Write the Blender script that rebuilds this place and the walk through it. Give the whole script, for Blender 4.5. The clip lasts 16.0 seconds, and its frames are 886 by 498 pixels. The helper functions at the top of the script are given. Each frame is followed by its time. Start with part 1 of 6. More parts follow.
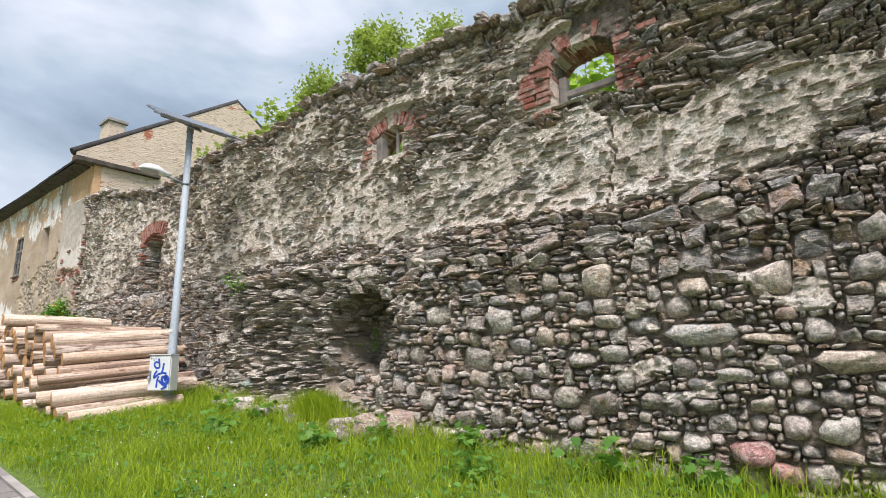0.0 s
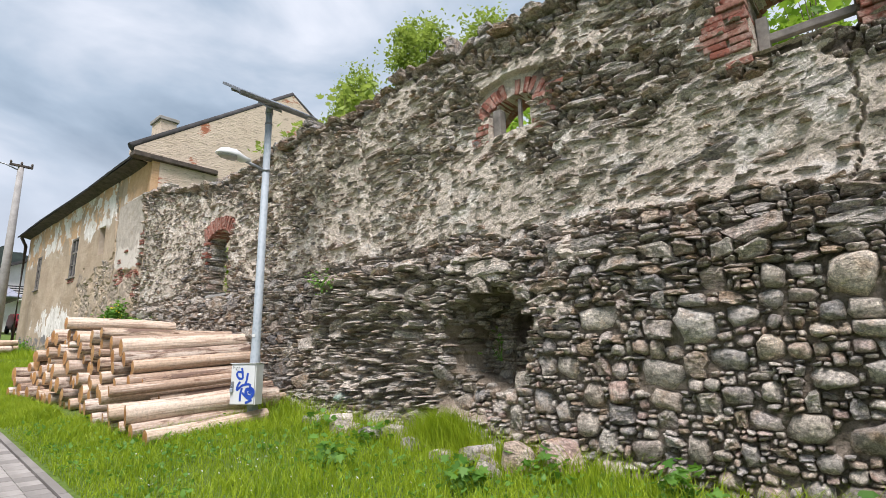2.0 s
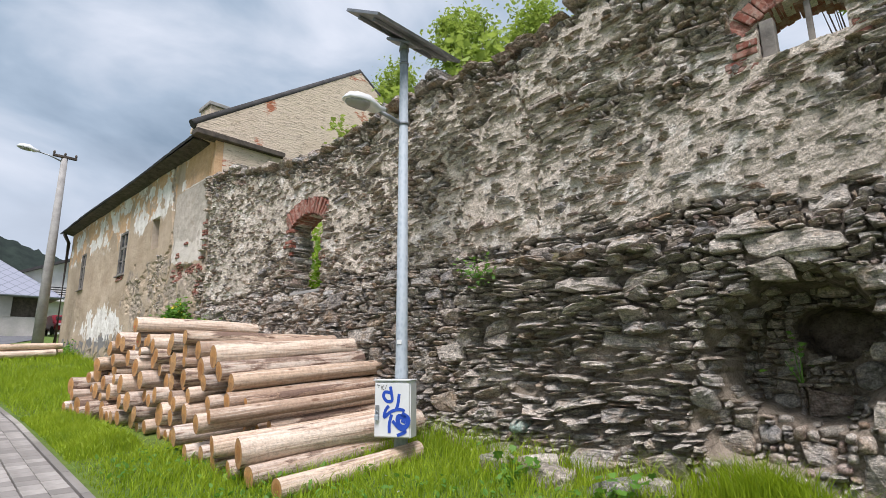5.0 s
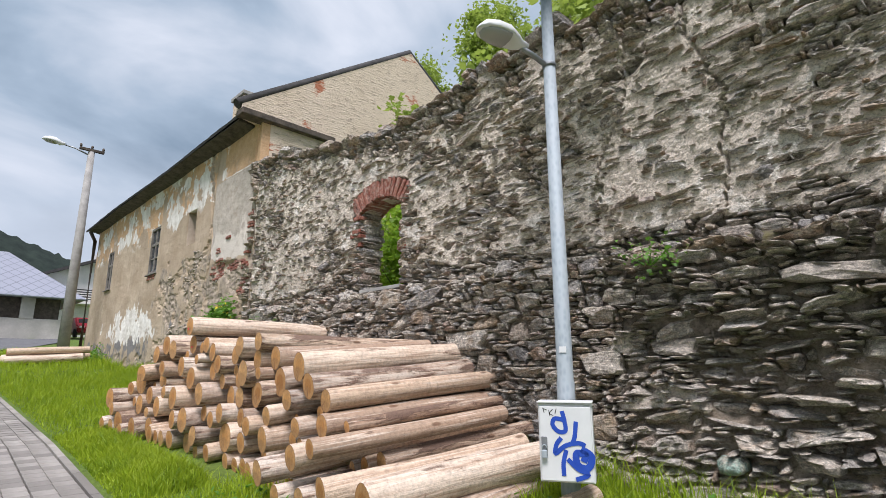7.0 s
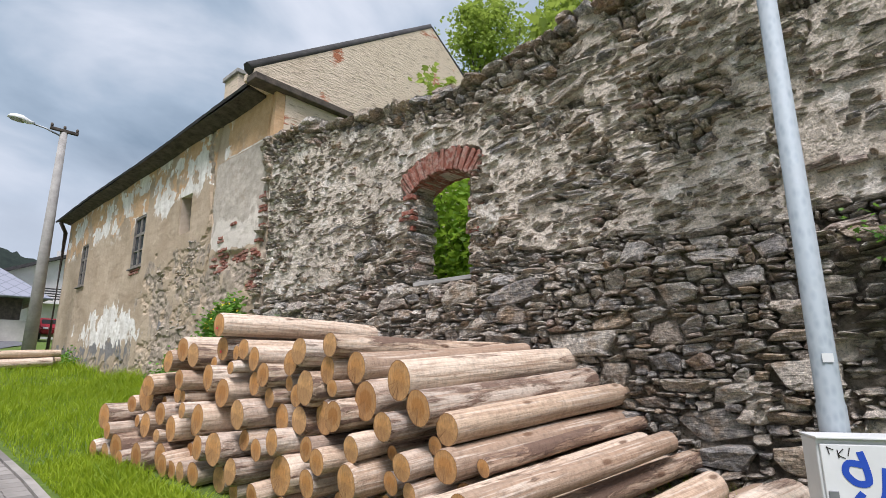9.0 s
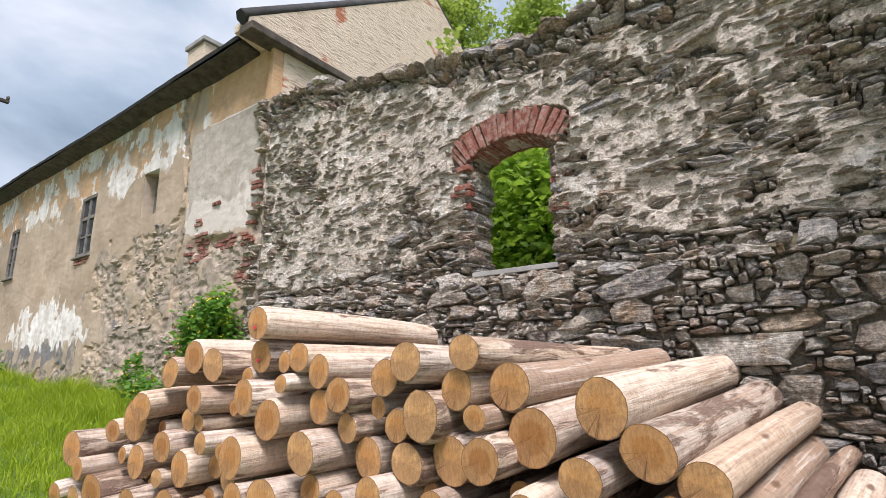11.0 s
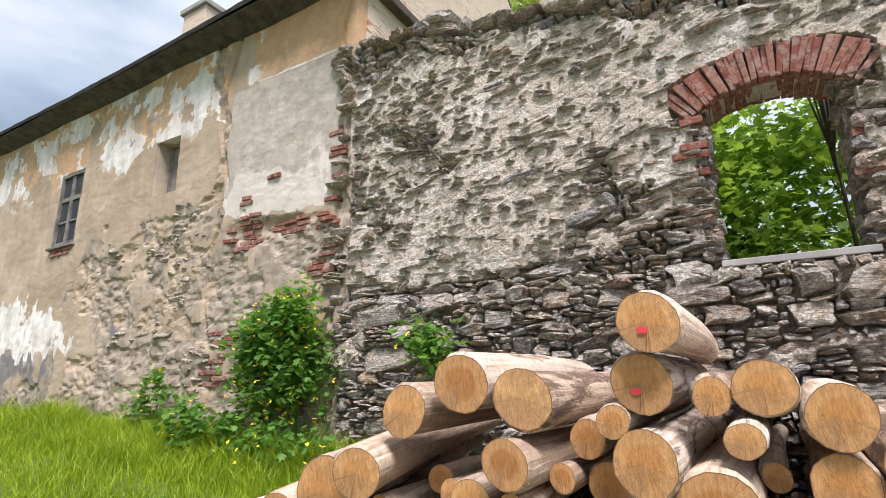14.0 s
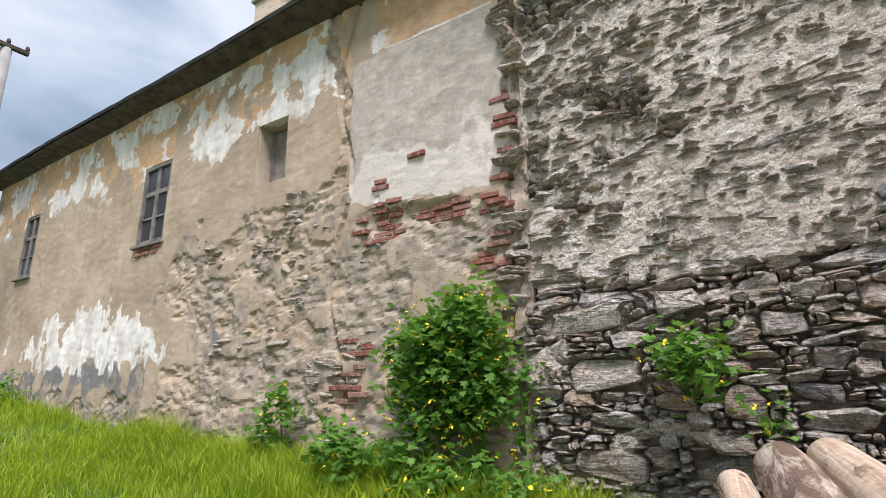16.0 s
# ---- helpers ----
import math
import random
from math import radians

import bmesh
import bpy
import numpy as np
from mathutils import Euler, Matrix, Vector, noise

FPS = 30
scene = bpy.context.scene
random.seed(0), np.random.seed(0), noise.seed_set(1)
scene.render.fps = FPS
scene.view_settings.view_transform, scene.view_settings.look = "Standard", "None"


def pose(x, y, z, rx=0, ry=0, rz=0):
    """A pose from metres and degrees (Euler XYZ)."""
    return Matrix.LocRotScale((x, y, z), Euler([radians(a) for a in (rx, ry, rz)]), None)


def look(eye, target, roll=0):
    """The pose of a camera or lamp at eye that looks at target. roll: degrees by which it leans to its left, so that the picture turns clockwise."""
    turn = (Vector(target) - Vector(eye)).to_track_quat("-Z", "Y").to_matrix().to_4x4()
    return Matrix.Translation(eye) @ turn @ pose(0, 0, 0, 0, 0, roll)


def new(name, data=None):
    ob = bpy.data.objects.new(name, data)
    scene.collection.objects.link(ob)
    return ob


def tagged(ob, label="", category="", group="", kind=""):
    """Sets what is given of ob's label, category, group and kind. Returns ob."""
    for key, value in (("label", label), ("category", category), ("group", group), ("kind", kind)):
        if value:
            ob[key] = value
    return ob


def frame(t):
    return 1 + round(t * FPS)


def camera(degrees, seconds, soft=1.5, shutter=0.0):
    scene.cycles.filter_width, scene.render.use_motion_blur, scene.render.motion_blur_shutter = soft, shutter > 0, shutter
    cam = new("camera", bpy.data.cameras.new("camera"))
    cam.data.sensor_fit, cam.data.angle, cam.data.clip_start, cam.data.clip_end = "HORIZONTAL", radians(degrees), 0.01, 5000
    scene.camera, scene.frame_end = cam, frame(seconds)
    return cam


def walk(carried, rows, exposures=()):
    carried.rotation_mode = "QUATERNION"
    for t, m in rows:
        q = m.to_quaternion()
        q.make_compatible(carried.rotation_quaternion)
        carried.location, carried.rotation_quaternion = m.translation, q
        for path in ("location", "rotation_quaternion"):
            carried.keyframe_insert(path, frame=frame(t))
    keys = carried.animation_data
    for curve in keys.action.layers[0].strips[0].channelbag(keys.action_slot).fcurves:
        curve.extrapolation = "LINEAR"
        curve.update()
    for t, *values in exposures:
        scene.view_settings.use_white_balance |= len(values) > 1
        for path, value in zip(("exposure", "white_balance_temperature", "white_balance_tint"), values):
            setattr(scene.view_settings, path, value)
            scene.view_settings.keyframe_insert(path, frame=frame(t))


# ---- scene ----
cam = camera(80.3, 16.0, 0.65)
METRES, EYE, TILT, LEAN, TURN = 16.0, 1.5, 0.0, 0.0, 38.2
ROWS = [
    (0.0, 0.0, 0.0, 0.0, 0.2, 11.2, 1.02),
    (0.5, -0.0207, 0.0196, 0.0016, 0.72, 11.29, 0.95),
    (1.0, -0.0409, 0.0411, 0.0052, 1.74, 11.34, 0.89),
    (1.5, -0.0639, 0.0589, 0.0065, 2.71, 11.47, 0.77),
    (2.0, -0.0858, 0.0782, 0.0074, 3.37, 11.56, 0.73),
    (2.5, -0.1094, 0.0989, 0.0088, 4.11, 11.62, 0.64),
    (3.0, -0.1337, 0.1166, 0.0108, 4.58, 11.68, 0.58),
    (3.5, -0.1575, 0.1383, 0.012, 5.14, 11.77, 0.51),
    (6.0, -0.2747, 0.2452, 0.02, 6.16, 12.07, 0.3),
    (6.5, -0.2987, 0.2672, 0.0211, 6.99, 12.19, 0.22),
    (7.0, -0.3225, 0.2876, 0.0221, 6.96, 12.31, 0.19),
    (7.5, -0.346, 0.3102, 0.0238, 6.55, 12.38, 0.17),
    (8.0, -0.3709, 0.3294, 0.0251, 5.85, 12.48, 0.16),
    (8.5, -0.3937, 0.3501, 0.0263, 4.97, 12.49, 0.22),
    (9.0, -0.4176, 0.371, 0.0266, 4.02, 12.6, 0.23),
    (11.5, -0.5302, 0.4745, 0.0343, -3.28, 12.82, 0.48),
    (12.0, -0.554, 0.4937, 0.0354, -4.53, 13.07, 0.48),
    (12.5, -0.5773, 0.5161, 0.0368, -5.64, 13.25, 0.52),
    (13.0, -0.6016, 0.535, 0.0382, -6.56, 13.47, 0.51),
    (13.5, -0.6256, 0.5553, 0.0391, -7.41, 13.69, 0.55),
    (14.0, -0.6496, 0.5777, 0.0399, -7.49, 13.94, 0.53),
    (14.5, -0.674, 0.5985, 0.042, -7.49, 14.2, 0.46),
    (15.0, -0.6991, 0.6214, 0.0448, -7.15, 14.34, 0.49),
    (15.5, -0.7249, 0.6412, 0.046, -5.9, 14.56, 0.35),
    (16.0, -0.7461, 0.6624, 0.0484, -4.71, 14.51, 0.34),
]
walk(cam, [(t, pose(0, 0, EYE, TILT, LEAN, TURN) @ pose(METRES * x, METRES * y, METRES * z, 90 + pitch, roll, yaw)) for t, x, y, z, yaw, pitch, roll in ROWS],
     [(0.0, 0.24, 6300, 18), (3.5, 0.08, 6250, 18), (6.0, 0.03, 6150, 18), (9.0, -0.02, 6150, 18), (11.5, 0.30, 6250, 20), (13.0, 0.40, 6300, 20), (16.0, 0.19, 6150, 19)])

# ---- world, sun and exposure ----
SUN_FROM = Vector((0.32, -0.38, 0.88)).normalized()
world = bpy.data.worlds.new("overcast_sky")
scene.world = world
world.use_nodes = True
wt = world.node_tree
wt.nodes.clear()
w_out = wt.nodes.new("ShaderNodeOutputWorld")
w_bg = wt.nodes.new("ShaderNodeBackground")
w_sky = wt.nodes.new("ShaderNodeTexSky")
w_sky.sky_type = "NISHITA"
w_sky.sun_disc = False
w_sky.sun_elevation = math.asin(SUN_FROM.z)
w_sky.sun_rotation = math.atan2(SUN_FROM.x, SUN_FROM.y)
w_tc = wt.nodes.new("ShaderNodeTexCoord")
w_map = wt.nodes.new("ShaderNodeMapping")
w_map.inputs["Scale"].default_value = (1.0, 1.0, 2.4)
w_map.inputs["Location"].default_value = (0.35, 0.1, 0.2)
w_n1 = wt.nodes.new("ShaderNodeTexNoise")
w_n1.inputs["Scale"].default_value = 2.3
w_n1.inputs["Detail"].default_value = 6.0
w_n1.inputs["Roughness"].default_value = 0.5
w_n1.inputs["Distortion"].default_value = 0.35
w_ramp = wt.nodes.new("ShaderNodeValToRGB")
els = w_ramp.color_ramp.elements
els[0].position, els[0].color = 0.32, (3.3, 4.55, 5.6, 1)
els[1].position, els[1].color = 0.66, (11.2, 12.0, 12.4, 1)
el = els.new(0.46)
el.color = (5.9, 7.4, 8.5, 1)
w_mix = wt.nodes.new("ShaderNodeMixRGB")
w_mix.inputs["Fac"].default_value = 0.93
w_bg.inputs["Strength"].default_value = 0.074
wt.links.new(w_tc.outputs["Generated"], w_map.inputs["Vector"])
wt.links.new(w_map.outputs["Vector"], w_n1.inputs["Vector"])
wt.links.new(w_n1.outputs["Fac"], w_ramp.inputs["Fac"])
wt.links.new(w_sky.outputs["Color"], w_mix.inputs["Color1"])
wt.links.new(w_ramp.outputs["Color"], w_mix.inputs["Color2"])
w_sep = wt.nodes.new("ShaderNodeSeparateXYZ")
w_low = wt.nodes.new("ShaderNodeValToRGB")
low = w_low.color_ramp.elements
low[0].position, low[0].color = 0.22, (0.4, 0.4, 0.4, 1)
low[1].position, low[1].color = 0.36, (0, 0, 0, 1)
w_pale = wt.nodes.new("ShaderNodeMixRGB")
w_pale.inputs["Color2"].default_value = (11.4, 12.0, 12.4, 1)
wt.links.new(w_tc.outputs["Generated"], w_sep.inputs["Vector"])
wt.links.new(w_sep.outputs["Z"], w_low.inputs["Fac"])
wt.links.new(w_low.outputs["Color"], w_pale.inputs["Fac"])
wt.links.new(w_mix.outputs["Color"], w_pale.inputs["Color1"])
wt.links.new(w_pale.outputs["Color"], w_bg.inputs["Color"])
wt.links.new(w_bg.outputs["Background"], w_out.inputs["Surface"])

sun = new("sun", bpy.data.lights.new("sun", "SUN"))
sun.data.energy = 5.0
sun.data.angle = radians(24)
sun.data.color = (1.0, 0.965, 0.92)
sun.matrix_world = look(SUN_FROM * 40, (0, 0, 0))


# ---- small tools ----
_tab = np.random.RandomState(11).rand(256, 256)


def vnoise(x, z, seed=0):
    """Smooth value noise in two directions, 0 to 1."""
    x, z = np.asarray(x, float) + seed * 17.31, np.asarray(z, float) + seed * 41.77
    i, j = np.floor(x).astype(int), np.floor(z).astype(int)
    u, v = x - i, z - j
    u, v = u * u * (3 - 2 * u), v * v * (3 - 2 * v)
    a, b = _tab[i & 255, j & 255], _tab[(i + 1) & 255, j & 255]
    c, d = _tab[i & 255, (j + 1) & 255], _tab[(i + 1) & 255, (j + 1) & 255]
    return (a * (1 - u) + b * u) * (1 - v) + (c * (1 - u) + d * u) * v


def fbm(x, z, seed=0, octaves=4):
    s, amp, tot = 0.0, 1.0, 0.0
    for k in range(octaves):
        s = s + amp * vnoise(x * 2 ** k, z * 2 ** k, seed + k)
        tot += amp
        amp *= 0.5
    return s / tot


def smooth(a, b, v):
    """0 at a, 1 at b, gliding between; a may be the larger."""
    t = np.clip((np.asarray(v, float) - a) / (b - a), 0, 1)
    return t * t * (3 - 2 * t)


def mesh_of(name, verts, faces, material=None, soft=False):
    me = bpy.data.meshes.new(name)
    me.from_pydata(np.asarray(verts, float).reshape(-1, 3).tolist(), [], [list(map(int, f)) for f in faces] if not isinstance(faces, np.ndarray) else faces.tolist())
    if material:
        me.materials.append(material)
    if soft:
        me.polygons.foreach_set("use_smooth", [True] * len(me.polygons))
    me.update()
    return me


def hold(name, x=0, y=0, z=0, rz=0):
    """An Empty that stands for a thing made of parts."""
    ob = new(name)
    ob.matrix_basis = pose(x, y, z, 0, 0, rz)
    return ob


def part(name, data, material=None, parent=None, label="", m=None):
    """One mesh object, from a bmesh or a mesh, under a thing or a part."""
    if isinstance(data, bmesh.types.BMesh):
        me = bpy.data.meshes.new(name)
        data.to_mesh(me)
        data.free()
    else:
        me = data
    if material and not me.materials:
        me.materials.append(material)
    ob = new(name, me)
    ob.parent = parent
    if m is not None:
        ob.matrix_basis = m
    if label:
        tagged(ob, label)
    return ob


def bm_box(bm, x0, x1, y0, y1, z0, z1, m=None):
    vs = [bm.verts.new((x, y, z)) for x in (x0, x1) for y in (y0, y1) for z in (z0, z1)]
    for f in ((0, 1, 3, 2), (4, 6, 7, 5), (0, 4, 5, 1), (2, 3, 7, 6), (0, 2, 6, 4), (1, 5, 7, 3)):
        bm.faces.new([vs[i] for i in f])
    if m is not None:
        bmesh.ops.transform(bm, matrix=m, verts=vs)
    return vs


def box(x0, x1, y0, y1, z0, z1, bevel=0.0, m=None):
    bm = bmesh.new()
    bm_box(bm, x0, x1, y0, y1, z0, z1, m)
    if bevel:
        bmesh.ops.bevel(bm, geom=bm.edges[:], offset=bevel, segments=2, affect="EDGES", profile=0.5)
    return bm


def tube(points, radii, sides=10, caps=True, soft=True):
    """A bmesh tube through points, with a radius at each."""
    bm = bmesh.new()
    pts = [Vector(p) for p in points]
    rings = []
    for k, p in enumerate(pts):
        d = (pts[min(k + 1, len(pts) - 1)] - pts[max(k - 1, 0)]).normalized()
        q = d.to_track_quat("Z", "Y")
        rings.append([bm.verts.new(p + q @ Vector((radii[k] * math.cos(a), radii[k] * math.sin(a), 0))) for a in (2 * math.pi * i / sides for i in range(sides))])
    for a, b in zip(rings, rings[1:]):
        for i in range(sides):
            f = bm.faces.new((a[i], a[(i + 1) % sides], b[(i + 1) % sides], b[i]))
            f.smooth = soft
    if caps:
        bm.faces.new(rings[0][::-1])
        bm.faces.new(rings[-1])
    return bm


class Mat:
    """A node material in few words."""

    def __init__(self, name, rough=0.85, metal=0.0):
        self.m = bpy.data.materials.new(name)
        self.m.use_nodes = True
        self.t = self.m.node_tree
        self.b = self.t.nodes["Principled BSDF"]
        self.b.inputs["Roughness"].default_value = rough
        self.b.inputs["Metallic"].default_value = metal
        self.b.inputs["Specular IOR Level"].default_value = 0.3

    def put(self, a, socket):
        if isinstance(a, bpy.types.NodeSocket):
            self.t.links.new(a, socket)
        elif isinstance(a, tuple):
            socket.default_value = (*a, 1.0) if len(a) == 3 and socket.type == "RGBA" else a
        else:
            socket.default_value = a

    def where(self, kind="Object"):
        return self.t.nodes.new("ShaderNodeTexCoord").outputs[kind]

    def scaled(self, v, s, turn=(0, 0, 0)):
        n = self.t.nodes.new("ShaderNodeMapping")
        self.put(v, n.inputs["Vector"])
        n.inputs["Scale"].default_value = s
        n.inputs["Rotation"].default_value = turn
        return n.outputs["Vector"]

    def noise(self, v, scale, detail=4.0, rough=0.55, warp=0.0):
        n = self.t.nodes.new("ShaderNodeTexNoise")
        self.put(v, n.inputs["Vector"])
        n.inputs["Scale"].default_value = scale
        n.inputs["Detail"].default_value = detail
        n.inputs["Roughness"].default_value = rough
        n.inputs["Distortion"].default_value = warp
        return n.outputs["Fac"]

    def cells(self, v, scale, feature="F1"):
        n = self.t.nodes.new("ShaderNodeTexVoronoi")
        n.feature = feature
        self.put(v, n.inputs["Vector"])
        n.inputs["Scale"].default_value = scale
        return n.outputs["Distance"]

    def ramp(self, f, *stops):
        n = self.t.nodes.new("ShaderNodeValToRGB")
        self.put(f, n.inputs["Fac"])
        e = n.color_ramp.elements
        while len(e) < len(stops):
            e.new(0.5)
        for q, (p, c) in zip(e, stops):
            q.position = p
            q.color = (c, c, c, 1) if not isinstance(c, tuple) else (*c, 1)
        return n.outputs["Color"]

    def mix(self, f, a, b, how="MIX"):
        n = self.t.nodes.new("ShaderNodeMixRGB")
        n.blend_type = how
        self.put(f, n.inputs["Fac"])
        self.put(a, n.inputs["Color1"])
        self.put(b, n.inputs["Color2"])
        return n.outputs["Color"]

    def calc(self, op, a, b=0.0):
        n = self.t.nodes.new("ShaderNodeMath")
        n.operation = op
        self.put(a, n.inputs[0])
        self.put(b, n.inputs[1])
        return n.outputs[0]

    def attr(self, name):
        n = self.t.nodes.new("ShaderNodeAttribute")
        n.attribute_name = name
        s = self.t.nodes.new("ShaderNodeSeparateColor")
        self.t.links.new(n.outputs["Color"], s.inputs["Color"])
        return s.outputs

    def chance(self):
        """A number of its own for each object and each loose piece."""
        a = self.t.nodes.new("ShaderNodeObjectInfo").outputs["Random"]
        b = self.t.nodes.new("ShaderNodeNewGeometry").outputs["Random Per Island"]
        return self.calc("FRACT", self.calc("ADD", a, b))

    def grain(self, c, v, scale, low=0.45, high=1.35, rough=0.75):
        """Darkens and lightens a colour in fine irregular grains."""
        f = self.noise(v, scale, 6, rough)
        return self.mix(1.0, c, self.ramp(f, (0.36, low), (0.5, 1.0), (0.64, high)), "MULTIPLY"), f

    def bump(self, h, strength=0.5, distance=0.02):
        n = self.t.nodes.new("ShaderNodeBump")
        n.inputs["Strength"].default_value = strength
        n.inputs["Distance"].default_value = distance
        self.put(h, n.inputs["Height"])
        self.t.links.new(n.outputs["Normal"], self.b.inputs["Normal"])

    def paint(self, c, rough=None):
        self.put(c, self.b.inputs["Base Color"])
        if rough is not None:
            self.put(rough, self.b.inputs["Roughness"])
        return self.m


# ---- materials ----
def speckled(name, low, high, scale=6.0, rough=0.85, metal=0.0, bump=0.2, depth=0.01):
    g = Mat(name, rough, metal)
    v = g.where()
    c = g.mix(g.ramp(g.noise(v, scale, 6, 0.6), (0.3, 0.0), (0.7, 1.0)), low, high)
    c = g.mix(g.ramp(g.noise(v, scale * 9, 3), (0.35, 0.0), (0.75, 0.35)), c, low)
    if bump:
        g.bump(g.noise(v, scale * 6, 5, 0.65), bump, depth)
    return g.paint(c)


def make_mortar():
    """Lime render where the zone says so, dark earthy joints elsewhere."""
    g = Mat("lime_mortar", 0.95)
    v = g.where()
    z = g.attr("zone")
    mid, big = g.noise(v, 9, 5, 0.6), g.noise(v, 1.3, 4)
    earth = g.mix(g.ramp(mid, (0.35, 0.0), (0.65, 1.0)), (0.10, 0.085, 0.068), (0.34, 0.285, 0.225))
    earth = g.mix(z[2], earth, g.mix(g.ramp(mid, (0.3, 0.0), (0.7, 1.0)), (0.30, 0.245, 0.185), (0.56, 0.47, 0.365)))
    lime = g.mix(g.ramp(mid, (0.3, 0.0), (0.7, 1.0)), (0.66, 0.57, 0.47), (0.84, 0.745, 0.63))
    lime = g.mix(g.ramp(big, (0.42, 0.0), (0.62, 0.45)), lime, (0.64, 0.555, 0.46))
    lime = g.mix(g.ramp(g.noise(v, 2.3, 8, 0.6), (0.55, 0.0), (0.59, 0.75)), lime, (0.88, 0.82, 0.735))
    lime = g.mix(g.ramp(g.noise(g.scaled(v, (3, 3, 9), (0, 0.2, 0)), 1.0, 7, 0.7), (0.58, 0.0), (0.66, 0.45)), lime, (0.38, 0.31, 0.24))
    c = g.mix(g.ramp(g.calc("ADD", z[0], g.calc("MULTIPLY", g.calc("SUBTRACT", mid, 0.5), 0.9)), (0.4, 0.0), (0.52, 1.0)), earth, lime)
    c = g.mix(g.ramp(g.noise(v, 24, 6, 0.7), (0.35, 0.55), (0.41, 0.0)), c, (0.17, 0.14, 0.11))
    c, crumb = g.grain(c, v, 48, 0.66, 1.22)
    c = g.mix(g.ramp(g.calc("ADD", z[1], g.calc("MULTIPLY", g.calc("SUBTRACT", mid, 0.5), 0.8)), (0.45, 0.0), (0.65, 0.7)), c, (0.16, 0.15, 0.035))
    g.bump(g.calc("ADD", crumb, g.calc("MULTIPLY", mid, 0.8)), 1.0, 0.05)
    return g.paint(c)


def make_stone(name, tones, layered):
    g = Mat(name, 0.8)
    r = g.chance()
    shift = g.t.nodes.new("ShaderNodeVectorMath")
    shift.operation = "ADD"
    g.put(g.t.nodes.new("ShaderNodeNewGeometry").outputs["Position"], shift.inputs[0])
    g.put(g.calc("MULTIPLY", r, 37.0), shift.inputs[1])
    v = shift.outputs[0]
    base = g.ramp(r, *[(i / (len(tones) - 1), t) for i, t in enumerate(tones)])
    lay = g.noise(g.scaled(v, (5, 5, 48) if layered else (8, 8, 17), (0.1, 0.16, 0.03)), 1.0, 7, 0.7, 0.7)
    mid = g.noise(v, 11, 6, 0.65)
    c = g.mix(g.ramp(lay, (0.36, 0.0), (0.62, 1.0)), g.mix(0.43, base, (0.035, 0.032, 0.03)), g.mix(0.22, base, (0.66, 0.61, 0.54)))
    c = g.mix(g.ramp(mid, (0.50, 0.0), (0.59, 0.62)), c, (0.56, 0.495, 0.415))
    c = g.mix(g.ramp(g.noise(v, 4.5, 5), (0.54, 0.0), (0.66, 0.55)), c, (0.36, 0.235, 0.13))
    c, speck = g.grain(c, v, 26, 0.52, 1.5)
    c, dust = g.grain(c, v, 70, 0.68, 1.36)
    g.bump(g.calc("ADD", g.calc("ADD", lay, g.calc("MULTIPLY", mid, 0.6)), g.calc("MULTIPLY", speck, 0.7)), 1.0, 0.055 if layered else 0.045)
    return g.paint(c, g.ramp(lay, (0.2, 0.6), (0.8, 0.9)))


